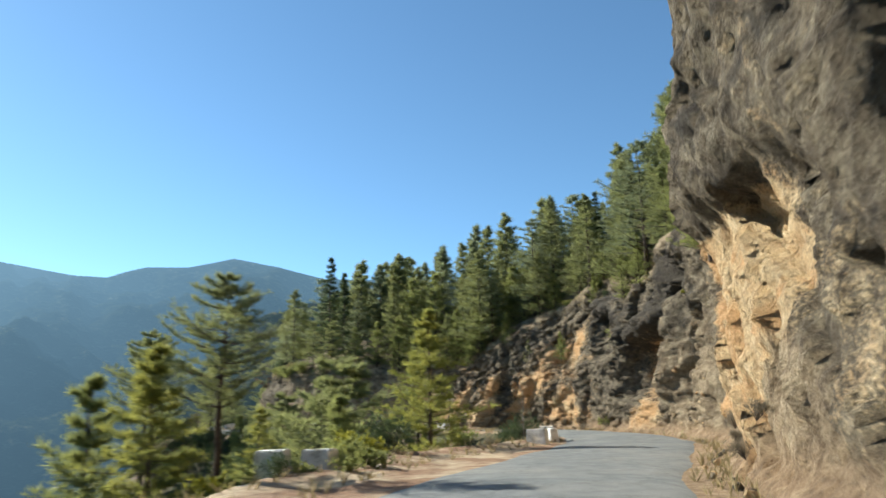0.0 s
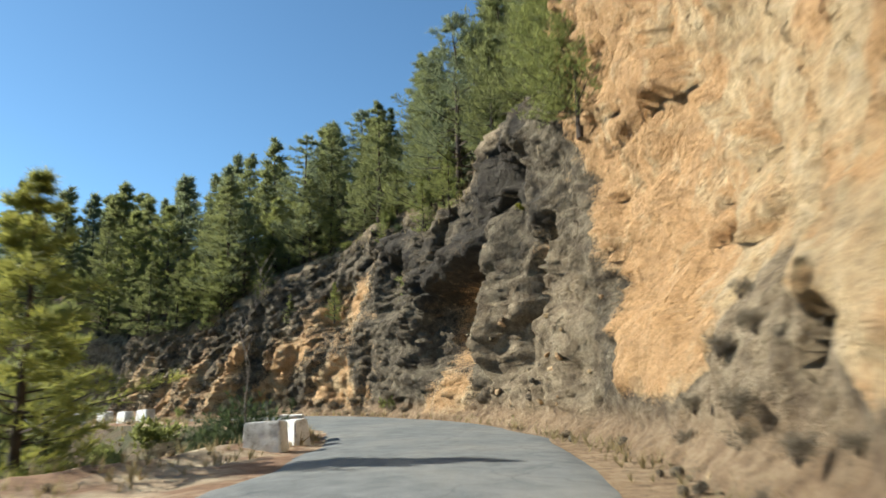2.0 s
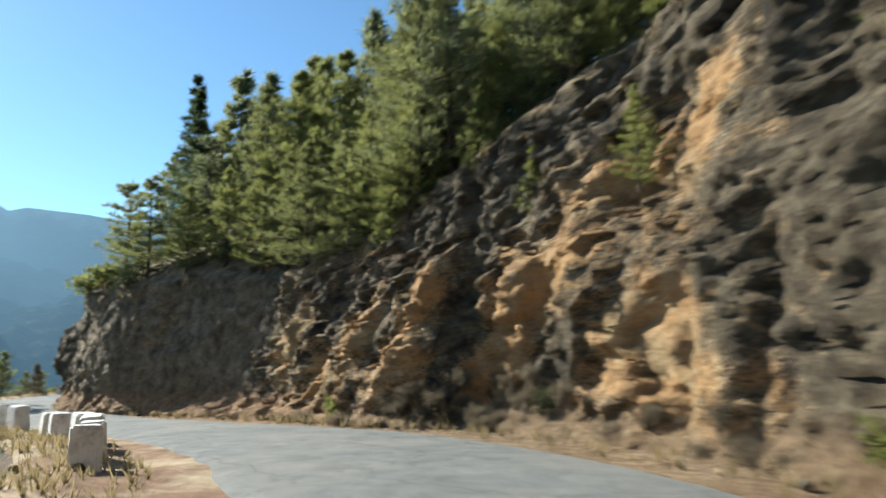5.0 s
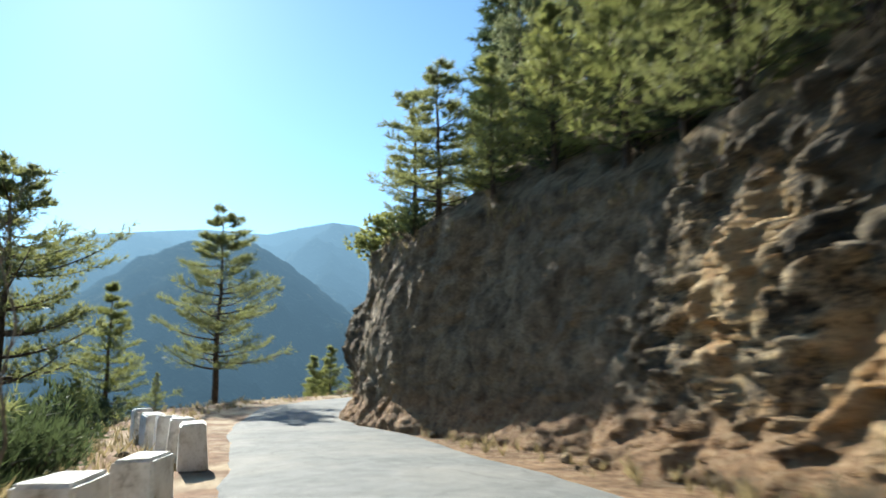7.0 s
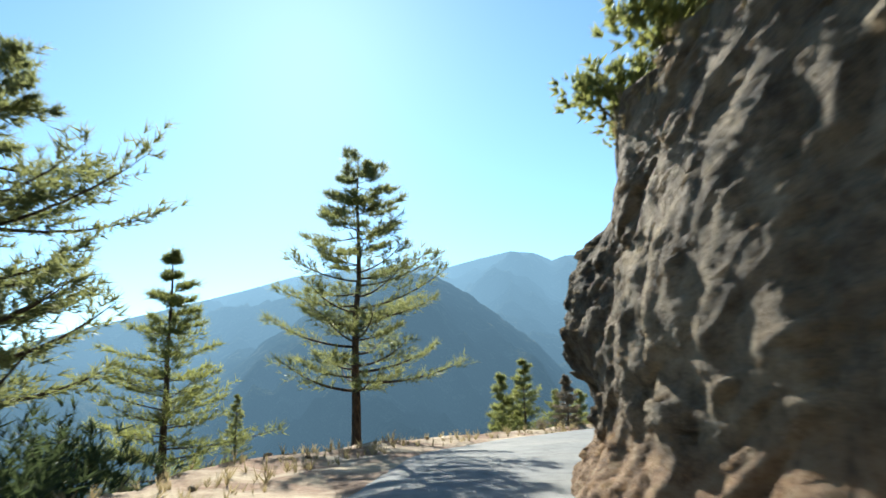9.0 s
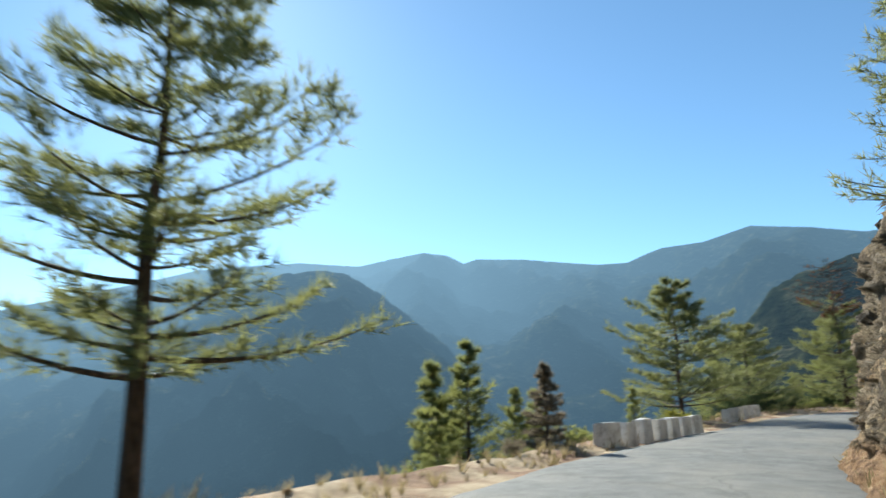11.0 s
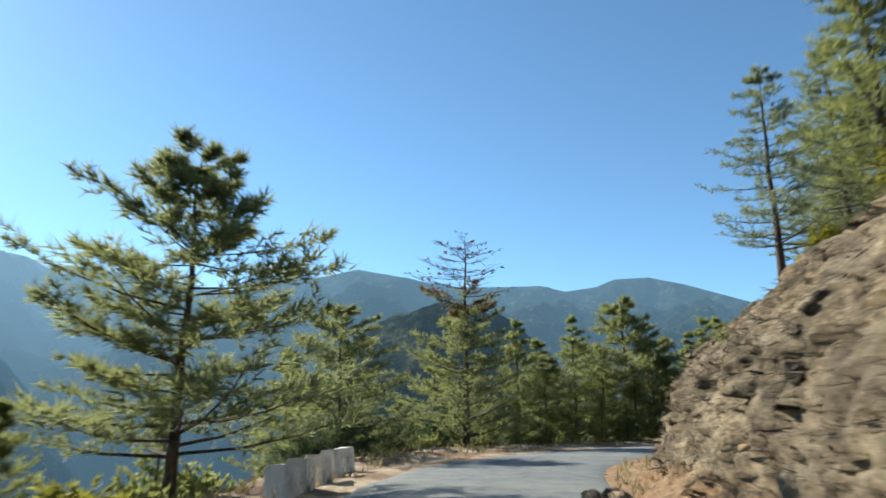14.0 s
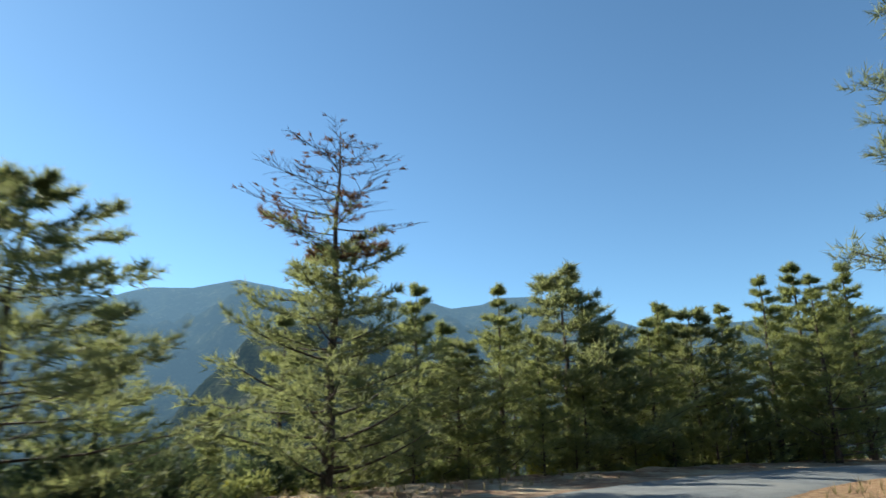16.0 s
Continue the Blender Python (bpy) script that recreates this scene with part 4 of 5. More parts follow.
for proto, x, y, top, turn in ((valley_pine, -3.9, 15.3, 4.95, 200), (bright_pine, -5.1, 14.6, 3.0, 90), (bright_pine, -3.4, 16.6, 1.6, 190), (young_pine, -7, 15.5, 2.2, 190), 
                               (young_pine, -4.2, 29.5, 3.2, 120), (young_pine, -1.2, 33.5, 3.6, 220), (layered_pine, -5.5, 36, 3.0, 10), (young_pine, -9, 28, 0.5, 70),
                               (roundish_pine, -27.9, 61.5, 4.2, 200), (young_pine, -26.1, 62.6, 1.3, 10), (young_pine, -20.2, 57, 1.2, 80), (young_pine, -16.5, 51.8, 1.5, 140), (layered_pine, -12.5, 49.4, 2.2, 55),
                               (young_pine, -36.4, 79.5, 2.2, 120), (young_pine, -34.6, 81.4, 1.4, 310), (young_pine, -38, 81.7, 1.2, 200), (young_pine, -34.2, 77.6, 0.8, 50), (young_pine, -38.4, 87.2, 1.4, 10), (young_pine, -37.4, 93.2, 1.5, 100), (young_pine, -38.6, 98.7, 1.8, 260),
                               (roundish_pine, -33.6, 123, 6.3, 15), (roundish_pine, -30.6, 125.6, 6.8, 115), (layered_pine, -27.6, 129.8, 8.0, 215), (roundish_pine, -33, 128.7, 5.6, 60),
                               (roundish_pine, -38.2, 122.2, 5.0, 160), (roundish_pine, -40.9, 115.7, 4.2, 250), (roundish_pine, -25, 132.2, 6.2, 300), (roundish_pine, -18.4, 136.2, 7.8, 40),
                               (roundish_pine, -15.8, 137.2, 9.4, 140), (roundish_pine, -12.9, 139.7, 10.6, 240), (broad_pine, -9.4, 142.2, 11.5, 340), (roundish_pine, -14, 135, 9.0, 40), (roundish_pine, -11, 137.6, 10.2, 290), (roundish_pine, -27.2, 127.7, 4.5, 75),
                               (young_pine, -23, 130.8, 3.4, 75), (young_pine, -29.2, 124.1, 3.0, 175), (young_pine, -33.4, 120.1, 2.6, 275), (young_pine, -20.3, 133.4, 3.6, 15), (young_pine, -36.9, 113.2, 1.6, 33),
                               (young_pine, -14.6, 135.2, 4.0, 35), (roundish_pine, -20.4, 140.2, 8.0, 95), (roundish_pine, -29.9, 132.7, 5.5, 200),
                               (layered_pine, -32.2, 124.1, 4.6, 20), (roundish_pine, -29, 127.2, 5.2, 80), (layered_pine, -26, 130.4, 5.8, 180), (roundish_pine, -23.3, 132.7, 6.6, 220), (layered_pine, -20.4, 135.4, 7.4, 310), (roundish_pine, -35.6, 122.4, 4.4, 330),
                               (young_pine, -30.8, 123.6, 2.4, 0), (young_pine, -27.8, 126.4, 2.6, 40), (young_pine, -25, 129.2, 2.6, 80), (young_pine, -18.6, 134.4, 3.4, 120), (young_pine, -17, 135.6, 3.6, 160), (young_pine, -39, 118.2, 2.4, 200),
                               (young_pine, -35, 120.2, 2.8, 240), (roundish_pine, -41.9, 111.7, 3.6, 90), (young_pine, -31.8, 121.8, 1.9, 240), (young_pine, -26.4, 128.4, 2.0, 140), (young_pine, -21.8, 132.2, 2.4, 300)):
    tall = max((v.co.z for v in proto.children[0].data.vertices))
    g = left_ground(x, y) - 0.1
    put(proto, x, y, g, min(max((top - g) / tall, 0.25), 1.5), turn, group=TREES)


# ---- wood above the cliffs ----
WOOD = "conifers of the hillside wood"
hill_pine = conifer("pine_tree", 101, 9.5, 3.7, 0.10, 16, 6, 0.02, 0.34, 0.29, 8, 11, PINE, "green pine in the wood above the cliff", "tree", "cone", width=0.07)
hill_pine_b = conifer("pine_tree", 102, 8.0, 3.2, 0.08, 15, 6, 0.10, 0.40, 0.29, 8, 10, YOUNG, "light green pine in the wood above the cliff", "tree", "cone", width=0.07)
hill_pine_c = conifer("pine_tree", 103, 10.5, 3.5, 0.14, 17, 5, 0.02, 0.36, 0.28, 8, 12, BLUEPINE, "grey-green pine in the wood above the cliff", "tree", "open", width=0.07)
slim_pine = conifer("pine_tree", 107, 5.2, 1.7, 0.16, 10, 5, 0.05, 0.30, 0.20, 9, 12, PINE, "slender open pine on the brow of the earth bluff", "tree", "open", width=0.075)
hill_spruce = conifer("spruce_tree", 104, 11.0, 2.5, 0.10, 18, 6, -0.10, 0.16, 0.30, 6, 10, SPRUCE, "dark slender spruce in the wood above the cliff", "tree", "cone", width=0.08)
far_pine = conifer("pine_tree", 105, 9.5, 3.4, 0.14, 14, 5, 0.04, 0.36, 0.50, 5, 8, PINE, "green pine deep in the wood", "tree", "cone", width=0.10)
far_pine_b = conifer("pine_tree", 106, 9.0, 3.2, 0.12, 14, 5, 0.04, 0.36, 0.50, 5, 8, BLUEPINE, "grey-green pine deep in the wood", "tree", "cone", width=0.10)
far_pine.matrix_basis, far_pine_b.matrix_basis = pose(24, 50, 15.5), pose(22, 56, 15.5)
tagged(far_pine, group=WOOD), tagged(far_pine_b, group=WOOD)
for k in range(26):     # depth of the wood round the bend
    f = k / 25
    x, y = -43.4 + 30 * f + 1.5 * math.sin(k * 2.4), 120.2 + 24 * f ** 0.8 + 2.0 * math.cos(k * 1.7)
    put((far_pine, far_pine_b)[k % 2], x, y, left_ground(x, y) - 0.2, 0.48 + 0.14 * math.sin(k * 5.1) + 0.35 * f, k * 67 % 360, group=WOOD, label="green pine in the wood round the bend")
hill_pine.matrix_basis, hill_pine_b.matrix_basis = pose(14.6, 38.6, 9.2), pose(16.2, 35.5, 11.6)
hill_pine_c.matrix_basis, hill_spruce.matrix_basis = pose(17.5, 41.0, 12.2), pose(-13.7, 68.7, 6.6)
slim_pine.matrix_basis = pose(-14.2, 64.3, 5.2)
for proto in (hill_pine, hill_pine_b, hill_pine_c, hill_spruce, slim_pine):
    tagged(proto, group=WOOD)


def hill_put(proto, q, v, s, turn, label=""):
    p, out, _ = hill_base(q, v)
    return put(proto, p[0], p[1], p[2] - 0.25, s, turn, group=WOOD, label=label)


rng = random.Random(9)
spots = []
for _ in range(5200):
    q, g = rng.uniform(6.6, 24.5), 0.015 + 0.85 * rng.random() ** 1.7
    p, _, _ = hill_base(q, 1 + g)
    gap = 1.5 + 2.6 * g + (0.9 if q > 16.5 else 0)
    if all((p[0] - a) ** 2 + (p[1] - b) ** 2 > gap * gap for a, b in spots):
        spots.append((p[0], p[1]))
        kind = rng.random()
        proto = hill_pine if kind < 0.42 else hill_pine_b if kind < 0.68 else hill_pine_c if kind < 0.9 else hill_spruce
        if g > 0.13:
            proto = far_pine if kind < 0.55 else far_pine_b
        s = rng.uniform(0.5, 1.1) * (0.62 if g < 0.04 else 0.86) * (1.25 if q < 10 else 1.0)
        turn = rng.uniform(0, 360)
        if g < 0.45 and not (14.2 < q < 16.6 and g < 0.12) and not (12.9 < q <= 14.2 and g < 0.04):
            hill_put(proto, q, 1 + g, s, turn)
    if len(spots) > 240:
        break
# bright ones leaning over the golden face
for q, v, s in ((6.35, 1.0, 0.45), (6.6, 1.01, 0.62), (6.85, 1.0, 0.5), (7.2, 0.97, 0.62), (7.45, 0.99, 0.5), (6.1, 1.01, 0.5), (5.7, 1.0, 0.45), (7.12, 0.82, 0.5), (6.95, 0.92, 0.58), (7.4, 0.86, 0.62), (7.0, 1.0, 0.7), (6.85, 0.60, 0.55), (7.05, 0.64, 0.6), (6.95, 0.70, 0.6), (7.15, 0.72, 0.6)):
    hill_put(hill_pine_b, q, v, s, q * 311 % 360)
for k in range(15):     # close ranks over the rock before the bluff
    hill_put((hill_pine, hill_pine_c, hill_pine, hill_pine_b)[k % 4], 9.4 + 0.235 * k, 1.012 + 0.03 * (k * 5 % 4), 0.5 + 0.1 * (k * 7 % 5), k * 131 % 360)
for q, v, s in ((12.75, 1.0, 0.5), (13.05, 1.0, 0.55), (13.3, 1.01, 0.5), (13.55, 1.015, 0.62), (13.85, 1.02, 0.55), (14.15, 1.02, 0.5), (13.4, 1.05, 0.7), (13.8, 1.06, 0.75), (12.5, 1.01, 0.45), (12.2, 1.0, 0.5)):     # along the brow where the rock meets the bluff
    hill_put((hill_pine, hill_pine_b, hill_pine)[int(q * 20) % 3], q, v, s, q * 611 % 360)
# tall ones that stand out on the skyline
for proto, x, y, z, top in ((hill_pine, 12.2, 46.2, 9.2, 18.8), (hill_pine_c, 15.6, 45.0, 11.0, 19.8), (hill_spruce, 15.9, 41.4, 11.2, 18.8), (hill_pine_b, 14.9, 37.6, 10.6, 17.2), (hill_pine_c, 8.4, 56.0, 8.6, 18.2),
                            (hill_pine, 10.4, 51.5, 8.6, 17.0), (hill_pine_b, 4.6, 56.3, 6.6, 13.6), (slim_pine, -12.1, 62.9, 5.3, 10.3), (hill_spruce, -11.6, 65.6, 6.4, 15.4), (hill_pine_c, -9.9, 64.0, 5.8, 12.4), (hill_pine, -6.9, 67.2, 7.2, 16.6), (hill_pine, -3.6, 65.0, 6.8, 14.5), (hill_pine, 13.8, 54.6, 13.0, 23.6)):
    tall = max(v.co.z for v in proto.children[0].data.vertices)
    put(proto, x, y, z - 0.3, (top - z) / tall, x * 40 % 360, group=WOOD)
# saplings rooted on ledges of the rock
for q, f, s in ((9.35, 0.93, 0.42), (9.7, 0.55, 0.40), (10.6, 0.55, 0.30), (11.2, 0.62, 0.26), (8.9, 1.0, 0.42), (7.4, 0.98, 0.55), (7.1, 1.0, 0.5), (12.3, 0.9, 0.35), (10.1, 0.9, 0.32), (11.7, 0.95, 0.4)):
    hill_put(young_pine, q, f, s * 1.15, q * 77 % 360, "small bright green pine rooted in the rock face")
# trees over the bank beyond the bluff
for proto, x, y, z, top in ((hill_pine, -23.6, 88.3, 5.6, 15.5), (hill_pine_c, -25, 99.8, 4.3, 9.2), (hill_pine_b, -23.7, 97.2, 5.0, 10.5), (hill_pine, -22, 94, 6.4, 14.5), (hill_pine_c, -22.8, 102.2, 5.0, 11.0),
                            (hill_pine, -21, 84.7, 7.0, 15.0), (hill_pine_c, -19.4, 79.7, 7.4, 15.0), (hill_pine_b, -17.8, 74.8, 7.4, 13.0), (hill_spruce, -20.6, 98.7, 6.6, 15.0), (hill_pine_c, -19.3, 115, 3.9, 14.2), (hill_pine_b, -22.6, 85.8, 6.0, 12.0)):
    tall = max(v.co.z for v in proto.children[0].data.vertices)
    put(proto, x, y, z - 0.3, (top - z) / tall, x * 40 % 360, group=WOOD)

# ---- whitewashed guard blocks along the outer edge ----
def guard_block(seed):
    rng = random.Random(seed)
    bm = bmesh.new()
    bmesh.ops.create_cube(bm, size=1.0)
    for v in bm.verts:
        top = v.co.z > 0
        v.co = Vector((v.co.x * (0.38 if top else 0.46), v.co.y * (0.78 if top else 0.84), (v.co.z + 0.5) * 0.74 - 0.14))
        v.co += Vector([rng.uniform(-0.018, 0.018) for _ in range(3)])
    bmesh.ops.bevel(bm, geom=list(bm.edges), offset=0.03, segments=2, affect="EDGES")
    bmesh.ops.subdivide_edges(bm, edges=[e for e in bm.edges if e.calc_length() > 0.3], cuts=4, use_grid_fill=True)
    for v in bm.verts:
        v.co += v.normal * (0.012 * noise.noise(v.co * 7 + Vector((seed, 0, 0))))
    me = bpy.data.meshes.new("guard_block")
    bm.to_mesh(me)
    bm.free()
    me.materials.append(WHITE)
    return me


BLOCK_MESHES = [guard_block(k) for k in range(4)]
BLOCKS = [(-2.85, 16.0, 168), (-1.9, 16.5, 160), (4.1, 28.8, 158), (4.7, 30.2, 118), (4.8, 31.5, 88), (4.65, 32.8, 80), (-0.7, 45.2, 126), (-1.7, 46.6, 126), (-2.8, 48, 128), (-4, 49.3, 132), (-5.7, 50.65, 136), (-7.05, 51.95, 140),
          (-10.4, 54.55, 150), (-11.75, 55.15, 154), (-13, 55.6, 157), (-14.3, 56.05, 159), (-15.6, 56.5, 160), (-30.6, 80.4, 98), (-30.85, 81.7, 98), (-31.1, 83, 98), (-31.3, 84.2, 97), (-31.5, 85.4, 97), (-31.7, 86.6, 97), (-31.95, 87.9, 98),
          (-34.3, 96.1, 100), (-34.7, 97.7, 100), (-35, 99.3, 99), (-35.4, 101, 99), (-35.8, 102.8, 98)]
brng = random.Random(4)
for k, (x, y, turn) in enumerate(BLOCKS):
    ob = new("guard_block", BLOCK_MESHES[k % 4])
    q = min(np.linspace(0, LAST, 600), key=lambda s: np.hypot(*(guide(CENTRE, s)[:2] - (x, y))))
    s = brng.uniform(0.94, 1.06)
    ob.matrix_basis = pose(x, y, guide(CENTRE, q)[2] - 0.02 + (0.14 if -17 < x < -9 else 0), brng.uniform(-2, 2), brng.uniform(-2, 2), turn - 90 + brng.uniform(-5, 5)) @ Matrix.Diagonal((1, s, s, 1))
    tagged(ob, "whitewashed concrete guard block, stained and chipped, on the verge", "guard block", "guard blocks along the verge")


# ---- shrubs, grass and stones ----
SHRUBS = "shrubs along the road"
green_shrub = shrub("shrub", 11, 1.0, 0.18, 30, YOUNG, "green leafy shrub at the edge of the verge")
grey_shrub = shrub("shrub", 12, 1.0, 0.22, 30, DRY, "grey half-bare brush at the foot of the rock", width=0.035, stems=12)
yellow_shrub = shrub("shrub", 13, 0.9, 0.18, 30, YELLOW, "yellow-green shrub on the verge")
dark_shrub = shrub("shrub", 14, 1.1, 0.18, 32, SPRUCE, "dark green shrub on the slope", width=0.07, stems=11)
for ob, (x, y, s) in zip((green_shrub, grey_shrub, yellow_shrub, dark_shrub), ((-0.9, 26.4, 0.9), (9.6, 20.6, 0.5), (-1.8, 25.3, 0.95), (3.7, 31.2, 1.2))):
    ob.matrix_basis = pose(x, y, (left_ground(x, y) if ob is not grey_shrub else 0.3)) @ Matrix.Diagonal((s, s, s, 1))
    tagged(ob, group=SHRUBS)
rng = random.Random(77)
n = 0
while n < 72:      # along the lip of the valley slope
    q, g = rng.uniform(3.0, 25.5), rng.uniform(-0.02, 0.16)
    if q < 5.3 and g < 0.07 or 13.9 < q < 17.8 and g < 0.05 or 22 < q < 24 and g < 0.03:
        continue
    p = slope_point(q, max(g, 0.0))
    if g < 0:
        v, w = guide(VERGE, q), guide(LOW, q)
        p = np.array([*(v + (w - v) * g), guide(CENTRE, q)[2]])
    if min(np.hypot(p[0] - bx, p[1] - by) for bx, by, _ in BLOCKS) < 0.75:
        continue
    proto = rng.choices((green_shrub, grey_shrub, yellow_shrub, dark_shrub), (0.42, 0.16, 0.12, 0.30))[0]
    s = rng.uniform(0.5, 1.25) * (0.65 if g < 0.01 else 1.0)
    put(proto, p[0], p[1], p[2] - 0.05, s, rng.uniform(0, 360), group=SHRUBS)
    n += 1
for k in range(38):   # undergrowth of the wood round the bend
    q, g = rng.uniform(23.2, 26.4), rng.uniform(0.0, 0.16)
    p = slope_point(q, g)
    put(rng.choice((green_shrub, green_shrub, dark_shrub, yellow_shrub)), p[0], p[1], p[2] - 0.1, rng.uniform(0.8, 1.6), rng.uniform(0, 360), group=SHRUBS)
for q, g, s in ((12.4, .05, 1.3), (12.8, .04, 1.5), (13.1, .05, 1.7), (13.4, .03, 1.4), (13.7, .05, 1.8), (14.0, .04, 1.6), (14.3, .05, 1.9), (14.6, .04, 1.5), (14.9, .05, 1.8), (15.2, .04, 1.7), (15.5, .05, 1.9), (12.6, .11, 1.8), (13.2, .12, 2.0),
                (13.8, .12, 2.1), (14.4, .12, 2.2), (15.0, .13, 2.2), (15.6, .12, 2.1)):   # dark brush behind the blocks before the bend
    p = slope_point(q, g)
    put(dark_shrub, p[0], p[1], p[2] - 0.1, s * 0.8, q * 137 % 360, group=SHRUBS)
for x, y, s in ((-37.4, 106.4, 1.0), (-38.7, 106.8, 1.2), (-39.4, 108.2, 1.3), (-37.6, 110, 1.1), (-39, 110.1, 1.4), (-37.1, 111.6, 1.0), (-38.6, 111.8, 1.3)):   # dark brush round the bushy pine
    put(dark_shrub, x, y, left_ground(x, y) - 0.1, s, x * 411 % 360, group=SHRUBS)
for k in range(44):     # brush hanging over the earth bluff, and grey brush at the foot of the rock before it
    low = k % 2
    q, v = (rng.uniform(9.2, 11.9), rng.uniform(0.0, 0.09)) if low else (rng.uniform(12.0, 15.6), rng.uniform(1.0, 1.04))
    p, out, _ = hill_base(q, v)
    o = 0.25 if low else -0.1
    put(rng.choice((grey_shrub, grey_shrub, grey_shrub) if low else (dark_shrub, grey_shrub, grey_shrub)), p[0] + out[0] * o, p[1] + out[1] * o, p[2] - 0.15, rng.uniform(0.6, 1.0) if low else rng.uniform(0.4, 0.7),
        rng.uniform(0, 360), group=SHRUBS)
for k in range(9):
    p, out, _ = hill_base(11.85 + 0.12 * k, 0.0)
    o = 0.15 + 0.5 * (k * 5 % 3) / 2
    put(grey_shrub, p[0] + out[0] * o, p[1] + out[1] * o, p[2] - 0.1, 0.5 + 0.1 * (k * 7 % 4), k * 97 % 360, group=SHRUBS)
for proto, x, y, s in ((dark_shrub, 2.9, 29.9, 0.75), (grey_shrub, 2.2, 28.4, 0.7), (green_shrub, 1.9, 31.2, 0.9), (dark_shrub, 3.2, 32.6, 0.9), (green_shrub, 0.9, 27.8, 0.7),
                       (yellow_shrub, -1.9, 21.6, 1.0), (yellow_shrub, -2.5, 22.3, 0.8), (dark_shrub, -1.2, 22.6, 0.9), (dark_shrub, -2.6, 20.6, 0.6),
                       (dark_shrub, -2.55, 15.35, 0.4), (green_shrub, -3.4, 15.5, 0.7), (green_shrub, -2.1, 15.75, 0.4), (green_shrub, -1.2, 16.3, 0.5), (yellow_shrub, -3.9, 15.2, 0.9),
                       (yellow_shrub, -4.5, 15.9, 1.2), (green_shrub, -5.0, 16.9, 1.4), (green_shrub, -0.9, 17.7, 0.6), (green_shrub, -1.6, 18.4, 0.8), (dark_shrub, -3.6, 17.0, 0.9)):     # brush about the first blocks
    put(proto, x, y, left_ground(x, y) - 0.08, s, x * 333 % 360, group=SHRUBS)
for k in range(18):     # bright low bushes along the outer edge of the far bend
    q = 22.9 + 0.19 * k
    p = slope_point(q, 0.0)
    put((yellow_shrub, green_shrub, green_shrub)[k % 3], p[0], p[1], p[2] - 0.05, 0.55 + 0.12 * (k * 7 % 5), k * 87 % 360, group=SHRUBS)
for q, v, s in ((15.75, 1.0, 0.7), (16.0, 0.99, 0.9), (16.3, 1.0, 0.9)):     # greenery over the end of the bluff
    p, out, _ = hill_base(q, v)
    put(green_shrub, p[0] + out[0] * 0.25, p[1] + out[1] * 0.25, p[2] - 0.1, s, q * 500 % 360, group=SHRUBS)
for q, v, s in ((5.05, .0, 0.5), (5.4, .0, 0.5), (4.75, .04, 0.35), (5.2, .05, 0.6), (5.32, .09, 0.55), (5.5, .05, 0.5), (5.1, .10, 0.5), (4.0, .03, 0.6), (4.25, .06, 0.6), (5.65, .02, 0.5), (4.95, .03, 0.55), (3.8, .07, 0.6), (5.28, .13, 0.45)):      # dry brush on the scree
    p, out, _ = hill_base(q, v)
    put(grey_shrub, p[0] + out[0] * 0.25, p[1] + out[1] * 0.25, p[2] - 0.1, s, q * 999 % 360, group=SHRUBS)
for k in range(20):     # thick grey-green brush at the foot of the rock before the bluff
    q, v = 10.95 + 0.035 * k, 0.02 + 0.035 * (k * 7 % 4)
    p, out, _ = hill_base(q, v)
    d = crag(q, p[0], p[1], p[2], 0, 0) * smooth(-0.05, 0.1, v) + 0.15
    put(grey_shrub, p[0] + out[0] * d, p[1] + out[1] * d, p[2] - 0.12, 0.5 + 0.1 * (k * 3 % 5), k * 101 % 360, group=SHRUBS)
for k in range(14):     # yellow shrubs along the brow of the bank
    q = 19.2 + k * 0.19
    p, out, _ = hill_base(q, 0.92 + 0.05 * (k % 3))
    d = crag(q, p[0], p[1], p[2], 0, 0)
    put(yellow_shrub, p[0] + out[0] * d, p[1] + out[1] * d, p[2] - 0.1, 0.5 + 0.1 * (k * 7 % 5), k * 73 % 360, group=SHRUBS)
for k in range(74):  # on the rock, its foot and its brow
    q = rng.uniform(4.2, 24)
    v = rng.choice((rng.uniform(0.0, 0.06), rng.uniform(0.45, 0.95), rng.uniform(0.97, 1.04), rng.uniform(0.99, 1.10)))
    if 12.9 < q < 15.4 and v < 0.9 or v < 0.9 and q < 7.2 or 15 < q < 16.7 and 0.2 < v < 0.96:
        continue
    p, out, _ = hill_base(q, v)
    d = crag(q, p[0], p[1], p[2], 0, 0) * smooth(-0.05, 0.1, v) if v <= 1 else 0
    proto = rng.choices((green_shrub, grey_shrub, yellow_shrub, dark_shrub), (0.25, 0.42, 0.15, 0.18))[0]
    s = rng.uniform(0.35, 0.85) * (1.35 if v > 0.95 else 0.8)
    put(proto, p[0] + out[0] * (d - 0.05), p[1] + out[1] * (d - 0.05), p[2] - 0.12, s, rng.uniform(0, 360), group=SHRUBS)


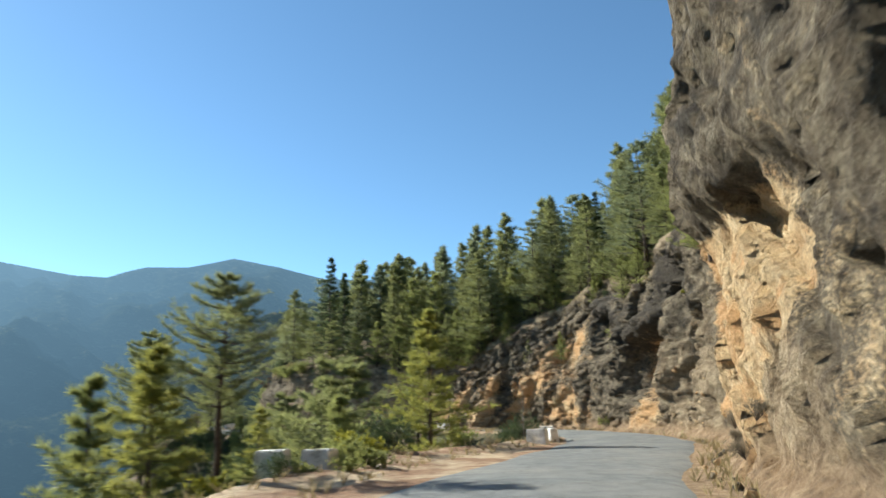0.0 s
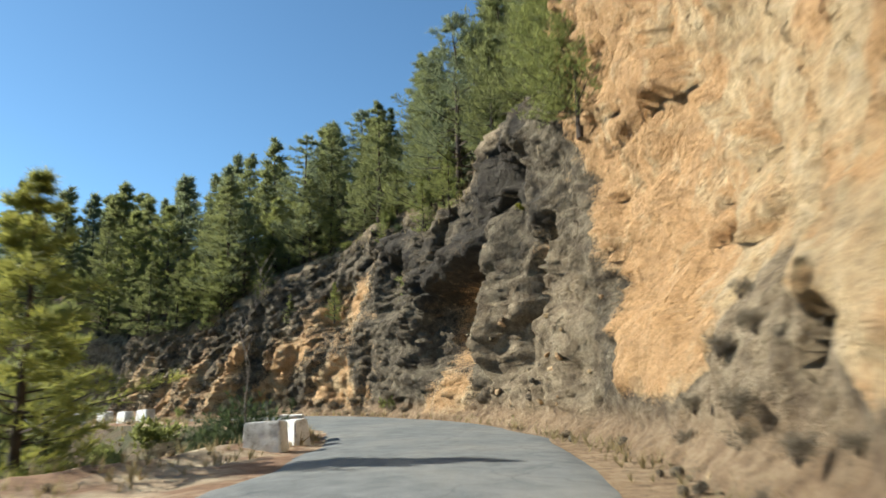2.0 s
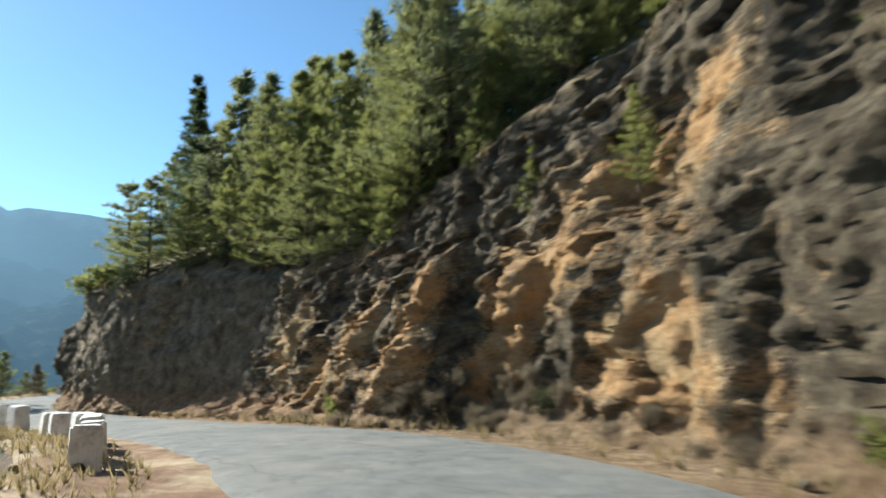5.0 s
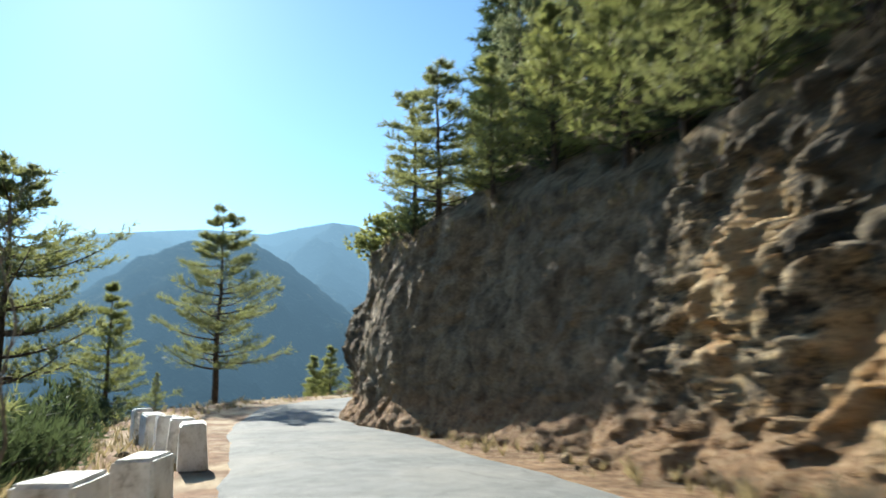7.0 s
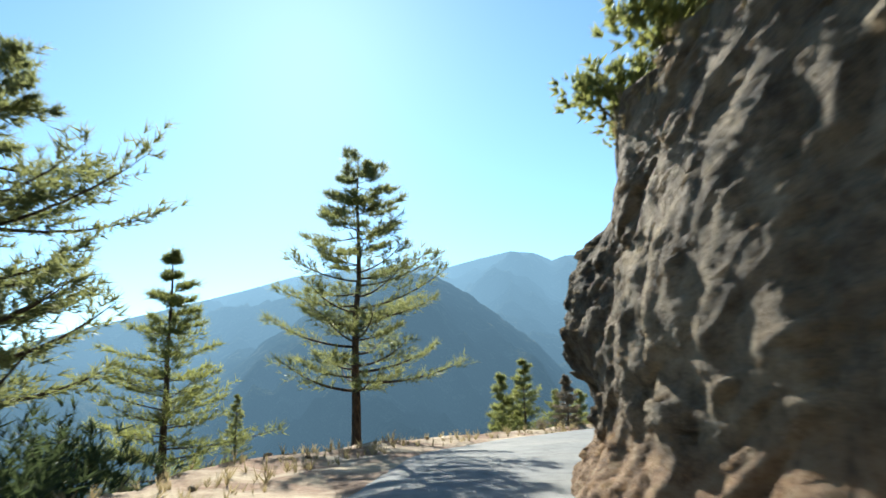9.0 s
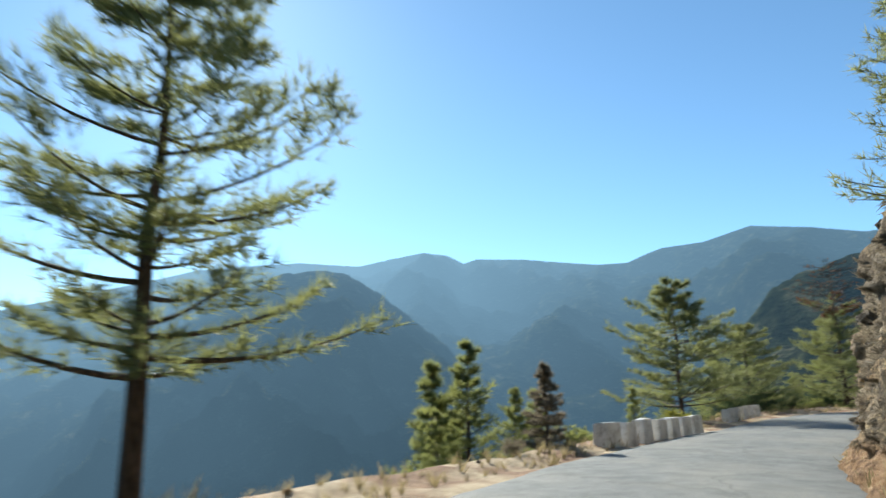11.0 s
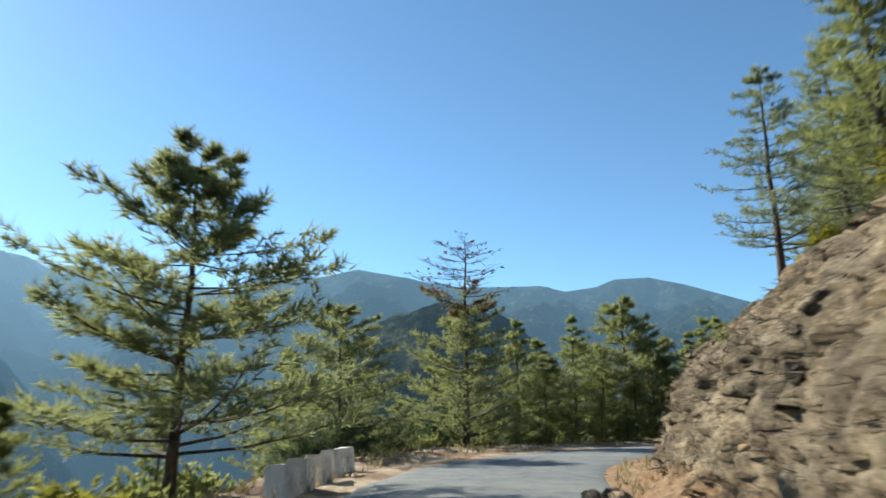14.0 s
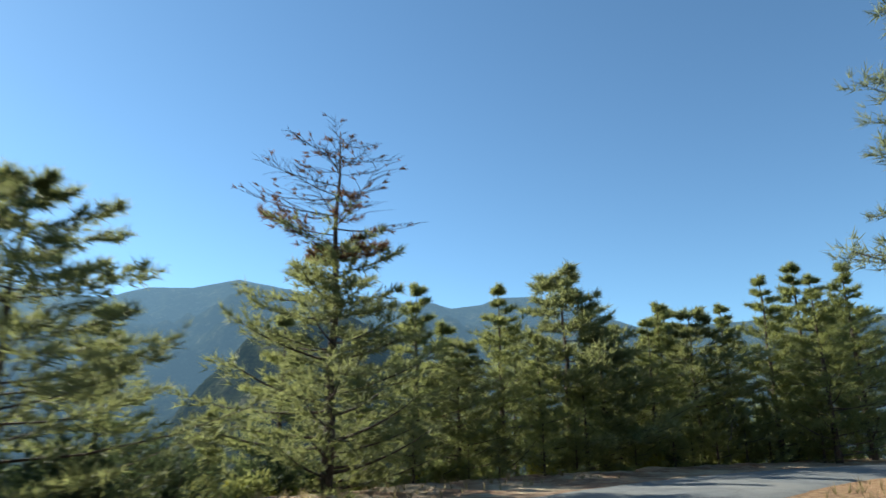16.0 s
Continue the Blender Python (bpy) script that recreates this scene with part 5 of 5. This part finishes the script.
def grass_field():
    """Dry grass tufts on the bank's brow, the verges and the cliff foot, in one sheet of blades."""
    rng = random.Random(31)
    cv, cf, ct, dv, df, dt = [], [], [], [], [], []
    for _ in range(5200):
        q = rng.uniform(3.5, 24.5)
        r = rng.random()
        if r < 0.34:
            p = verge_point(q, rng.uniform(0.42, 1.0))
        elif r < 0.55:
            p = slope_point(q, rng.uniform(0, 0.12))
        elif r < 0.72:
            e, (b, out, _) = road_edge(q, 1), hill_base(q, 0.0)
            f = rng.uniform(0.25, 1.0)
            p = np.array([e[0] + (b[0] - e[0]) * f, e[1] + (b[1] - e[1]) * f, e[2]])
        else:
            v = rng.uniform(0.90, 1.06)
            p, out, _ = hill_base(q, v)
            d = crag(q, p[0], p[1], p[2], 0, 0) if v <= 1 else 0
            p = p + np.array([out[0] * d, out[1] * d, 0])
        add_tuft(rng, cv, cf, ct, Vector(p) + Vector((0, 0, 0.03)), Vector((rng.uniform(-.2, .2), rng.uniform(-.2, .2), 1)), rng.uniform(0.12, 0.34), 7, rng.uniform(0.1, 0.9), 0.75, 0.06)
    for _ in range(1500):       # pale grass hanging over the brow of the bank
        q = rng.uniform(16.6, 22.5)
        v = rng.uniform(0.93, 1.04)
        p, out, _ = hill_base(q, v)
        d = crag(q, p[0], p[1], p[2], 0, 0) if v <= 1 else 0
        add_tuft(rng, cv, cf, ct, Vector((p[0] + out[0] * d, p[1] + out[1] * d, p[2] + 0.02)), Vector((out[0] * 0.7, out[1] * 0.7, 0.8)), rng.uniform(0.25, 0.55), 8, rng.uniform(0.3, 1.0), 0.6, 0.035)
    for _ in range(5200):       # dry growth clinging to the earth bank
        q, v = rng.uniform(16.4, 21.5), rng.uniform(0.06, 0.96)
        p, out, _ = hill_base(q, v)
        d = crag(q, p[0], p[1], p[2], 0, 0) * smooth(-0.05, 0.10, v)
        if noise.noise((p[0] * 0.9, p[1] * 0.9, p[2] * 1.3)) > -0.12:
            add_tuft(rng, dv, df, dt, Vector((p[0] + out[0] * (d + 0.02), p[1] + out[1] * (d + 0.02), p[2])), Vector((out[0] * 0.8, out[1] * 0.8, rng.uniform(-0.5, 0.6))), rng.uniform(0.08, 0.24), 5, rng.uniform(0.0, 0.9), 0.9, 0.06)
    tagged(new("dry_scrub", mesh_of("dry_scrub", dv, df, DRY, {"tint": dt})), "dry brown scrub and roots clinging to the earth bank", "scrub", kind="stuff")
    return tagged(new("dry_grass", mesh_of("dry_grass", cv, cf, STRAW, {"tint": ct})), "dry straw-coloured grass tufts along the road and bank", "grass", kind="stuff")


grass_field()


def stone_mesh(seed, mat):
    rng = random.Random(seed)
    bm = bmesh.new()
    bmesh.ops.create_icosphere(bm, subdivisions=2, radius=0.5)
    for v in bm.verts:
        d = facets(v.co * 1.6 + Vector((seed * 3.1, 0, 0)), 2)
        v.co *= 1 + 0.38 * d
        v.co.z *= 0.72
    me = bpy.data.meshes.new("stone")
    bm.to_mesh(me)
    bm.free()
    me.attributes.new("fresh", "FLOAT", "POINT").data.foreach_set("value", [rng.uniform(0.2, 0.7)] * len(me.vertices))
    me.materials.append(mat)
    return me


STONES = [stone_mesh(k, ROCK) for k in range(5)]
rng = random.Random(5)
for k in range(190):
    q = rng.uniform(3.5, 24)
    if rng.random() < 0.62:
        e, (b, out, _) = road_edge(q, 1), hill_base(q, 0.0)
        f = 0.3 + 0.7 * rng.random() ** 0.6
        x, y, z = e[0] + (b[0] - e[0]) * f, e[1] + (b[1] - e[1]) * f, e[2]
        s = rng.uniform(0.07, 0.22) * (1.6 if rng.random() < 0.15 else 1)
    else:
        x, y, z = verge_point(q, rng.uniform(0.55, 0.98))
        s = rng.uniform(0.06, 0.20)
    ob = new("stone", STONES[k % 5])
    ob.matrix_basis = pose(x, y, z + 0.22 * s, rng.uniform(-25, 25), rng.uniform(-25, 25), rng.uniform(0, 360)) @ Matrix.Diagonal((s * rng.uniform(0.8, 1.4), s, s, 1))
    tagged(ob, "broken brown stone lying at the roadside", "stone", "loose stones at the roadside")


rng = random.Random(15)
for k in range(190):        # stones set in the earth of the bank and of the clay slope
    q, v = (rng.uniform(17.2, 22.4), rng.uniform(0.04, 0.8)) if k % 4 else (rng.uniform(6.7, 8.0), rng.uniform(0.02, 0.3))
    p, out, _ = hill_base(q, v)
    d = crag(q, p[0], p[1], p[2], 0, 0) * smooth(-0.05, 0.10, v)
    s = rng.uniform(0.10, 0.24) * (1.5 if rng.random() < 0.15 else 1)
    ob = new("stone", STONES[k % 5])
    ob.matrix_basis = pose(p[0] + out[0] * (d - 0.1 * s), p[1] + out[1] * (d - 0.1 * s), p[2] + 0.1 * s, rng.uniform(-40, 40), rng.uniform(-40, 40), rng.uniform(0, 360)) @ Matrix.Diagonal((s * rng.uniform(0.9, 1.6), s, s, 1))
    tagged(ob, "rough brown stone half buried in the earth bank", "stone", "stones set in the bank")


def bare_stem(x, y, z, height, seed):
    """A thin leafless sapling."""
    rng = random.Random(seed)
    root = tagged(new("bare_sapling", None), "thin leafless grey sapling beside the road", "sapling", "bare saplings beside the road")
    root.matrix_basis = pose(x, y, z)
    line = [Vector((0.05 * k * rng.uniform(-1, 1.6), 0.05 * k * rng.uniform(-1, 1), height * k / 6)) for k in range(7)]
    sv, sf, tv, tf = [], [], [], []
    add_tube(sv, sf, line, [0.03 * (1 - 0.8 * k / 6) for k in range(7)], 6)
    part("trunk", mesh_of("sapling_trunk", sv, sf, DEADWOOD, smooth_shade=True), root)
    for k in range(16):
        i = rng.randint(1, 5)
        a = rng.uniform(0, 6.28)
        o = line[i].lerp(line[i + 1], rng.random())
        L = height * 0.17 * rng.uniform(0.5, 1)
        add_tube(tv, tf, [o, o + Vector((math.cos(a) * 0.4, math.sin(a) * 0.4, 0.9)) * L * 0.5, o + Vector((math.cos(a) * 0.55, math.sin(a) * 0.55, 1.0)) * L], [0.009, 0.006, 0.002], 3)
    tagged(part("twig_spray", mesh_of("sapling_twigs", tv, tf, DEADWOOD), root), kind="stuff")


bare_stem(3.6, 30.6, -0.3, 4.5, 1)
bare_stem(-8.6, 51.2, -0.6, 3.7, 2)
bare_stem(-7.4, 50.4, -0.6, 2.4, 3)
bare_stem(-19.8, 133.2, left_ground(-19.8, 133.2) - 0.2, 3.2, 4)
bare_stem(-14.6, 137.0, left_ground(-14.6, 137.0) - 0.2, 3.4, 5)


def culvert_wall():
    """A low dark stone parapet end where a culvert passes under the road."""
    root = tagged(new("culvert_parapet", None), "low dark broken stone culvert parapet at the road edge", "parapet")
    root.matrix_basis = pose(-28.95, 95.8, -0.1, 0, 0, 12)
    rng = random.Random(2)
    for k in range(11):
        ob = new("stone", STONES[k % 5])
        ob.parent = root
        s = rng.uniform(0.24, 0.36)
        ob.matrix_basis = pose(0.5 - 0.2 * (k % 4) + rng.uniform(-.05, .05), -0.5 + 0.3 * (k // 3) + rng.uniform(-.05, .05), 0.08 + 0.14 * (k % 2), rng.uniform(-20, 20), rng.uniform(-20, 20), rng.uniform(0, 360)) @ Matrix.Diagonal((s * 1.3, s, s, 1))


culvert_wall()
